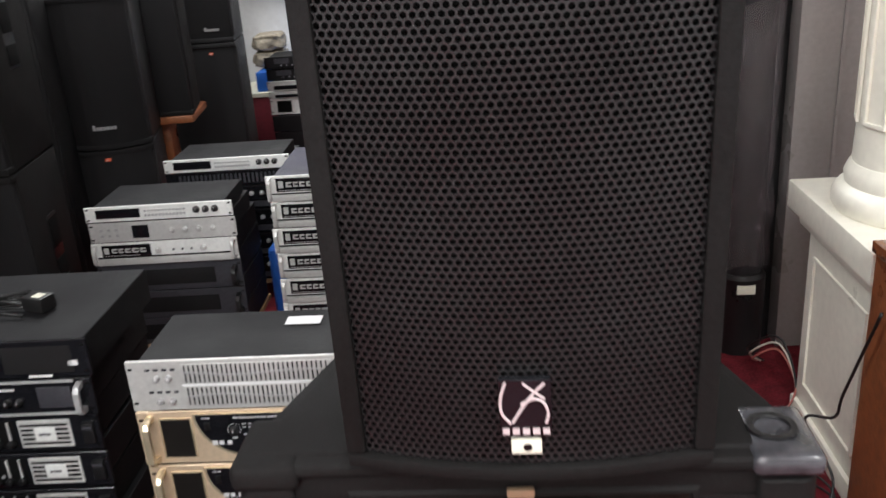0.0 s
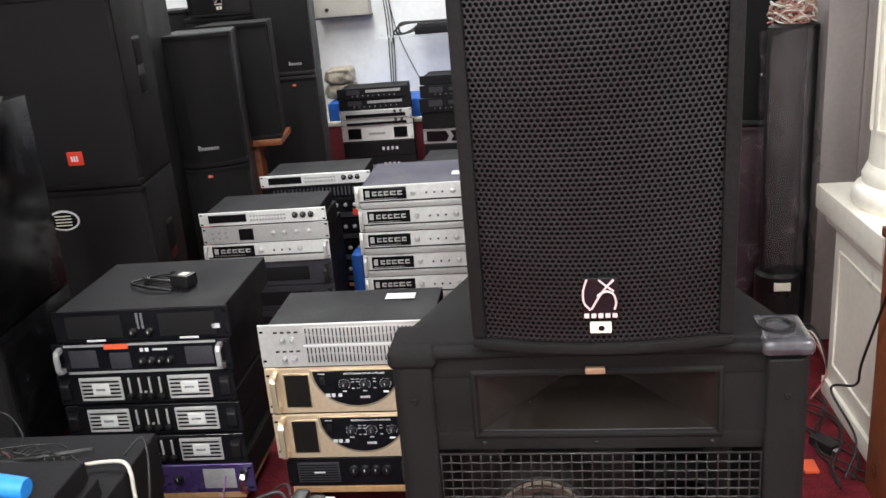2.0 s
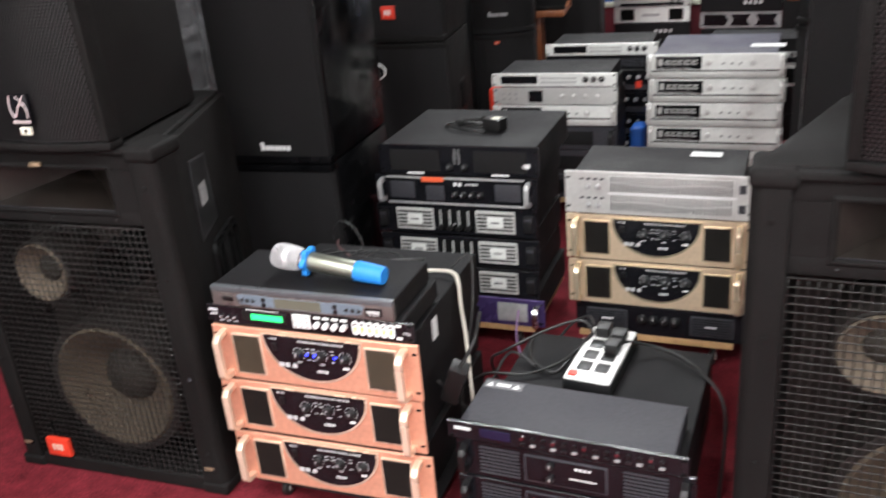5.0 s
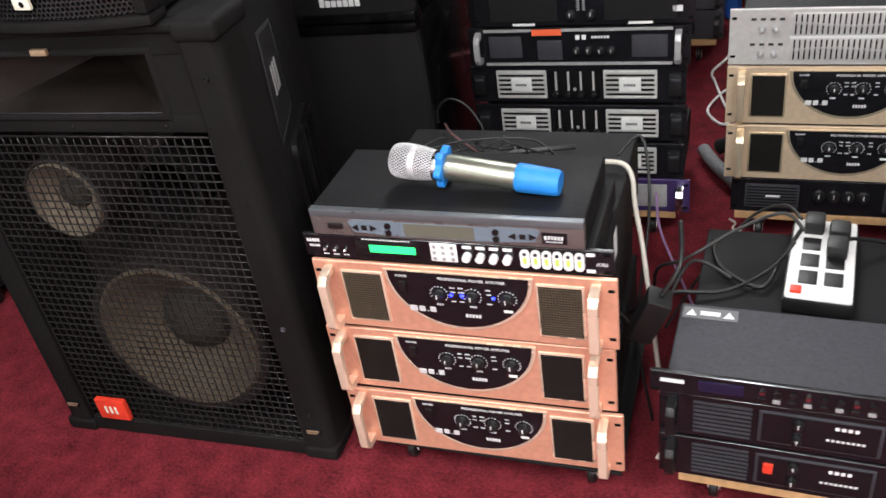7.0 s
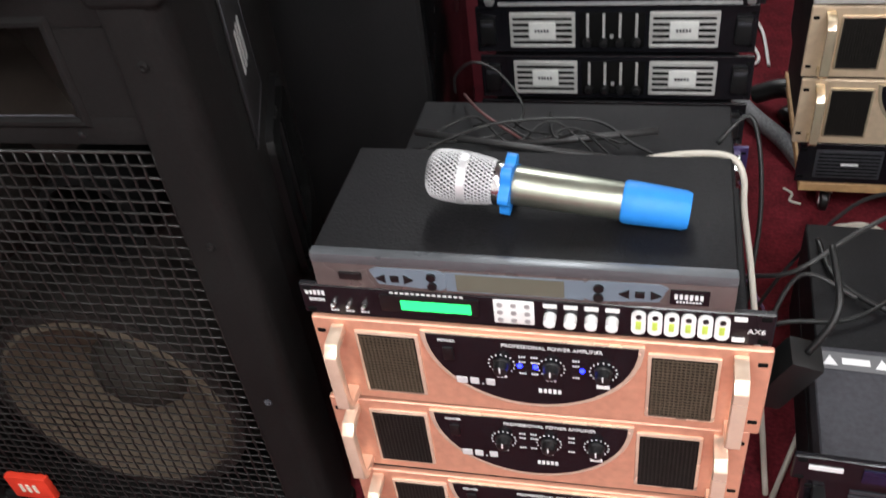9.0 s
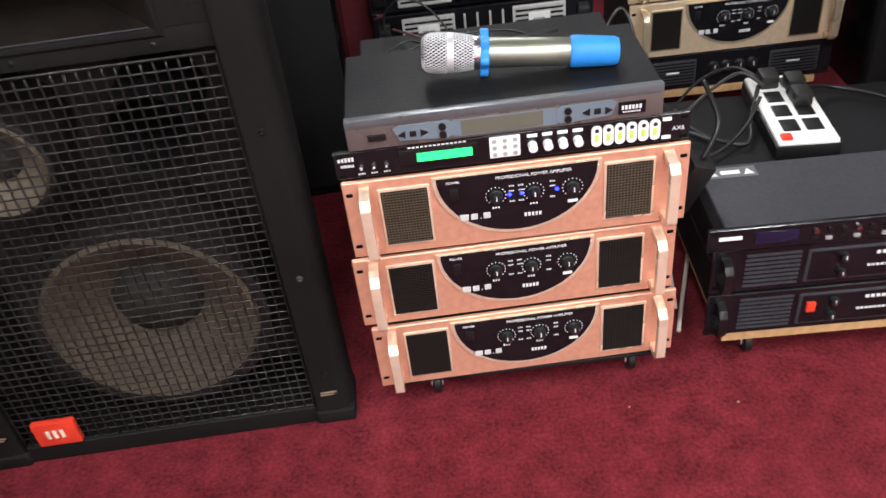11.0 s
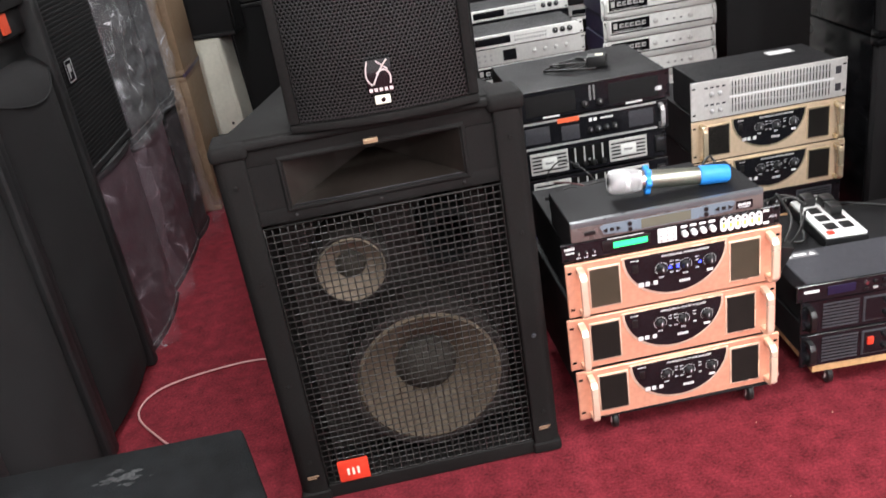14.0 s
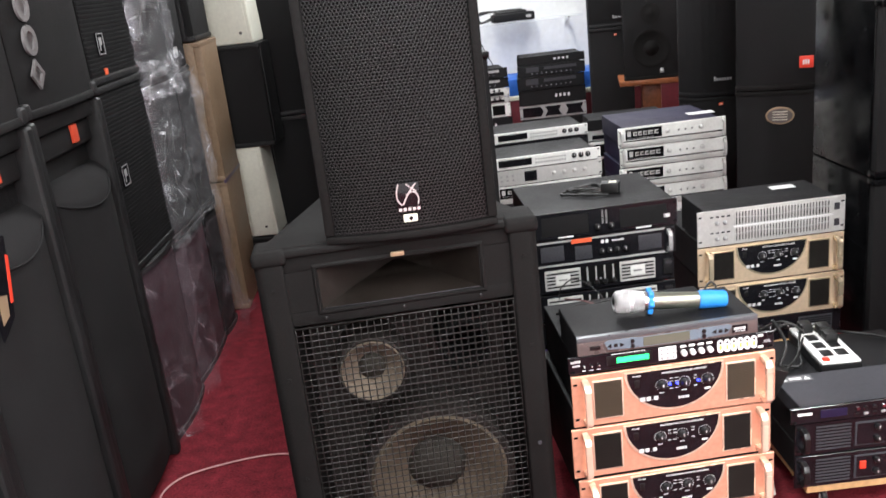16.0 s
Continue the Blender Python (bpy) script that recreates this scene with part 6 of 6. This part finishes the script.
cable("stiff white cable bent over the amplifier's edge", [(-1.094, 1.033, zt + 0.005), (-1.028, 1.064, zt + 0.005), (-0.975, 1.074, zt + 0.006), (-0.942, 1.068, zt + 0.005), (-0.927, 1.056, 0.462), (-0.922, 1.045, 0.42), (-0.905, 1.02, 0.34), (-0.88, 0.97, 0.2), (-0.85, 0.92, 0.006)], 0.0043, CABLEW)
cable("thin black lead looped on the amplifier", [(-1.325, 1.205, zt + 0.004), (-1.32, 1.2, zt + 0.035), (-1.29, 1.19, zt + 0.062), (-1.25, 1.18, zt + 0.05), (-1.215, 1.15, zt + 0.012), (-1.24, 1.1, zt + 0.005), (-1.33, 1.07, zt + 0.005)], 0.0019, CABLE)
cable("dull red lead on the amplifier", [(-1.31, 1.2, zt + 0.004), (-1.27, 1.13, zt + 0.02), (-1.22, 1.1, zt + 0.006), (-1.17, 1.06, zt + 0.004)], 0.0022, mat("dull_red_cable", (0.1, 0.04, 0.04), 0.5))
cable("thin black lead on the amplifier", [(-1.34, 1.05, zt + 0.005), (-1.25, 1.1, zt + 0.02), (-1.125, 1.13, zt + 0.014), (-1.06, 1.08, zt + 0.01), (-1.02, 1.06, zt + 0.004)], 0.002, CABLE)
cable("black lead hanging beside the rose amplifiers", [(-0.96, 1.1, zt + 0.004), (-0.92, 1.12, zt + 0.03), (-0.9, 1.06, 0.4), (-0.91, 0.98, 0.2), (-0.88, 0.95, 0.007)], 0.003, CABLE)
cable("grey lead looping to the power strip", [(-0.92, 1.3, 0.01), (-0.9, 1.16, 0.2), (-0.84, 1.1, 0.275), (-0.75, 1.16, 0.31), (-0.68, 1.2, 0.32), (-0.645, 1.17, 0.305)], 0.0034, CABLEG)
cable("black lead looping to the power strip", [(-0.93, 1.02, 0.2), (-0.86, 1.01, 0.262), (-0.77, 1.03, 0.262), (-0.7, 1.09, 0.27), (-0.66, 1.14, 0.3)], 0.0034, CABLE)
cable("black lead over the black amplifier's edge", [(-0.6, 1.15, 0.305), (-0.5, 1.2, 0.27), (-0.4, 1.13, 0.262), (-0.34, 1.08, 0.2), (-0.34, 1.02, 0.008)], 0.004, CABLE)
t = thing("power_adapter", "black power adapter hanging by its lead beside the stack", "adapter", pose(-0.872, 0.86, 0.33, 12, 20, 8))
part("block", Shape().box(-0.02, 0.02, -0.02, 0.02, -0.05, 0.05, 0.006), CABLE, t)
part("lead", Shape().tube(smooth_path([(0, 0, 0.05), (0.01, 0.03, 0.1), (0.0, 0.1, 0.12)]), 0.004), CABLE, t)
cable("white cable squiggle on the carpet between the stacks", [(-0.83, 3.05, 0.005), (-0.856, 2.69, 0.005), (-0.9, 2.54, 0.005), (-0.885, 2.45, 0.008), (-0.855, 2.32, 0.012), (-0.822, 2.2, 0.006), (-0.848, 2.165, 0.006), (-0.892, 2.26, 0.006), (-0.84, 2.41, 0.006), (-0.81, 2.33, 0.01), (-0.8, 2.16, 0.005)], 0.0042, WHITEP)
cable("grey netted hose on the carpet", [(-0.88, 1.98, 0.02), (-0.84, 1.88, 0.03), (-0.79, 1.8, 0.03), (-0.75, 1.72, 0.02)], 0.018, mat("grey_net", (0.2, 0.2, 0.21), 0.6, 0, 200, 0.5, 1.0, 400), "hose")
cable("thick black cable bunched on the carpet", [(-0.84, 1.98, 0.03), (-0.78, 1.96, 0.06), (-0.72, 1.95, 0.04), (-0.78, 1.9, 0.02)], 0.022, CABLE, "thick_cable")
cable("thin pinkish white cable on the carpet", [(-2.1, 1.33, 0.005), (-2.203, 1.387, 0.005), (-2.355, 1.375, 0.005), (-2.5, 1.32, 0.005), (-2.54, 1.21, 0.005), (-2.46, 1.08, 0.005), (-2.3, 0.9, 0.005)], 0.0028, mat("pinkish_cable", (0.5, 0.27, 0.26), 0.5))
cable("white cable lying on the carpet", [(-0.86, 0.86, 0.006), (-0.72, 1.3, 0.006), (-0.76, 1.5, 0.006)], 0.004, CABLEW)
for k in range(6):
    a = [(0.72 + 0.05 * math.sin(2.1 * k + q * 1.1), 1.68 + 0.08 * q + 0.03 * math.cos(k * 1.7 + q), 0.006 + 0.004 * k) for q in range(7)]
    cable("black power lead tangled on the carpet by the pedestal", a, 0.003, CABLE)
cable("black lead hanging against the pedestal", [(0.735, 1.6, 0.6), (0.73, 1.72, 0.35), (0.74, 1.78, 0.25), (0.7, 1.85, 0.2), (0.74, 1.75, 0.1), (0.7, 1.7, 0.008)], 0.0035, CABLE)
t = thing("power_adapter", "black power adapter lying on the carpet by the pedestal", "adapter", pose(0.7, 1.87, 0, 0, 0, 30))
part("block", Shape().box(-0.022, 0.022, -0.04, 0.04, 0, 0.03, 0.006), CABLE, t)
part("label_plate", Shape().box(-0.012, 0.012, -0.041, -0.03, 0.01, 0.02), INK, t)
tagged(obj("orange_packet", Shape().box(0.61, 0.65, 1.74, 1.8, 0.0, 0.01, 0.003), ORANGE), "small orange packet lying on the carpet", "packet")
for k in range(3):
    cable("red and white twisted lead behind the floor loudspeaker", [(0.78 + 0.01 * k, 2.5, 0.006), (0.72, 2.35 + 0.03 * k, 0.1), (0.77, 2.28, 0.16 + 0.02 * k), (0.8, 2.2, 0.08), (0.74, 2.15, 0.006)], 0.0032, (mat("dull_pink_cable", (0.4, 0.12, 0.1), 0.5) if k == 0 else CABLEW if k == 1 else CABLE))
tagged(obj("red_board", Shape().box(-1.56, -1.38, 1.84, 1.87, 0, 0.36, 0.003), REDL), "dull red board standing behind the amplifier stack", "board")
tagged(obj("red_box", Shape().box(-1.5, -1.44, 2.95, 3.02, 0, 0.44, 0.006), REDP), "narrow red box standing between the cabinets", "box")
tagged(obj("blue_bag", Shape().box(-0.9, -0.84, 3.0, 3.1, 0.0, 0.27, 0.025, 3), BLUET), "blue plastic bag stuffed between the stacks", "bag")
part("side_label", Shape().box(0.2145, 0.2155, 0.14, 0.17, 0.06, 0.11), INK, bpy.data.objects["power_amplifier"], "white paper label")
cable("grey lead looping from the carpet to the power strip", [(-0.89, 1.22, 0.006), (-0.82, 1.28, 0.12), (-0.74, 1.3, 0.24), (-0.68, 1.26, 0.3), (-0.65, 1.2, 0.31)], 0.0032, CABLEG)
cable("black lead looping over the black amplifier", [(-0.8, 1.19, 0.26), (-0.78, 1.1, 0.262), (-0.71, 1.05, 0.262), (-0.68, 1.12, 0.275), (-0.65, 1.18, 0.3)], 0.004, CABLE)
cable("grey lead hanging between the stacks", [(-0.93, 0.9, 0.3), (-0.89, 0.98, 0.18), (-0.87, 1.05, 0.2), (-0.83, 1.1, 0.27), (-0.76, 1.07, 0.262)], 0.0035, CABLEG)
cable("white lead coiled on the carpet in front of the gold amplifiers", [(-0.6, 1.52, 0.005), (-0.645, 1.545, 0.006), (-0.7, 1.545, 0.006), (-0.705, 1.51, 0.006), (-0.67, 1.49, 0.007), (-0.63, 1.5, 0.008), (-0.62, 1.53, 0.01), (-0.66, 1.55, 0.011), (-0.72, 1.53, 0.006)], 0.0035, CABLEW)
cable("short white lead end on the carpet", [(-0.79, 1.66, 0.004), (-0.775, 1.64, 0.006), (-0.78, 1.62, 0.004), (-0.76, 1.61, 0.004)], 0.0025, CABLEW)
cable("thin violet lead beside the slot amplifiers", [(-0.95, 1.54, 0.14), (-0.93, 1.45, 0.1), (-0.88, 1.38, 0.03), (-0.84, 1.3, 0.006)], 0.003, mat("violet_cable", (0.3, 0.18, 0.35), 0.5))
s = Shape()
for k in range(60):
    x, y = random.uniform(-2.4, 0.6), random.uniform(-0.5, 2.4)
    a = random.uniform(0.0006, 0.0017)
    s.box(-a * 1.5, a * 1.5, -a, a, 0.0, a * 0.6, 0, 1, pose(x, y, 0.0005, 0, 0, random.uniform(0, 90)))
tagged(obj("lint", s, BADGE, False), "scattered pale lint specks on the carpet", "lint", kind="stuff")
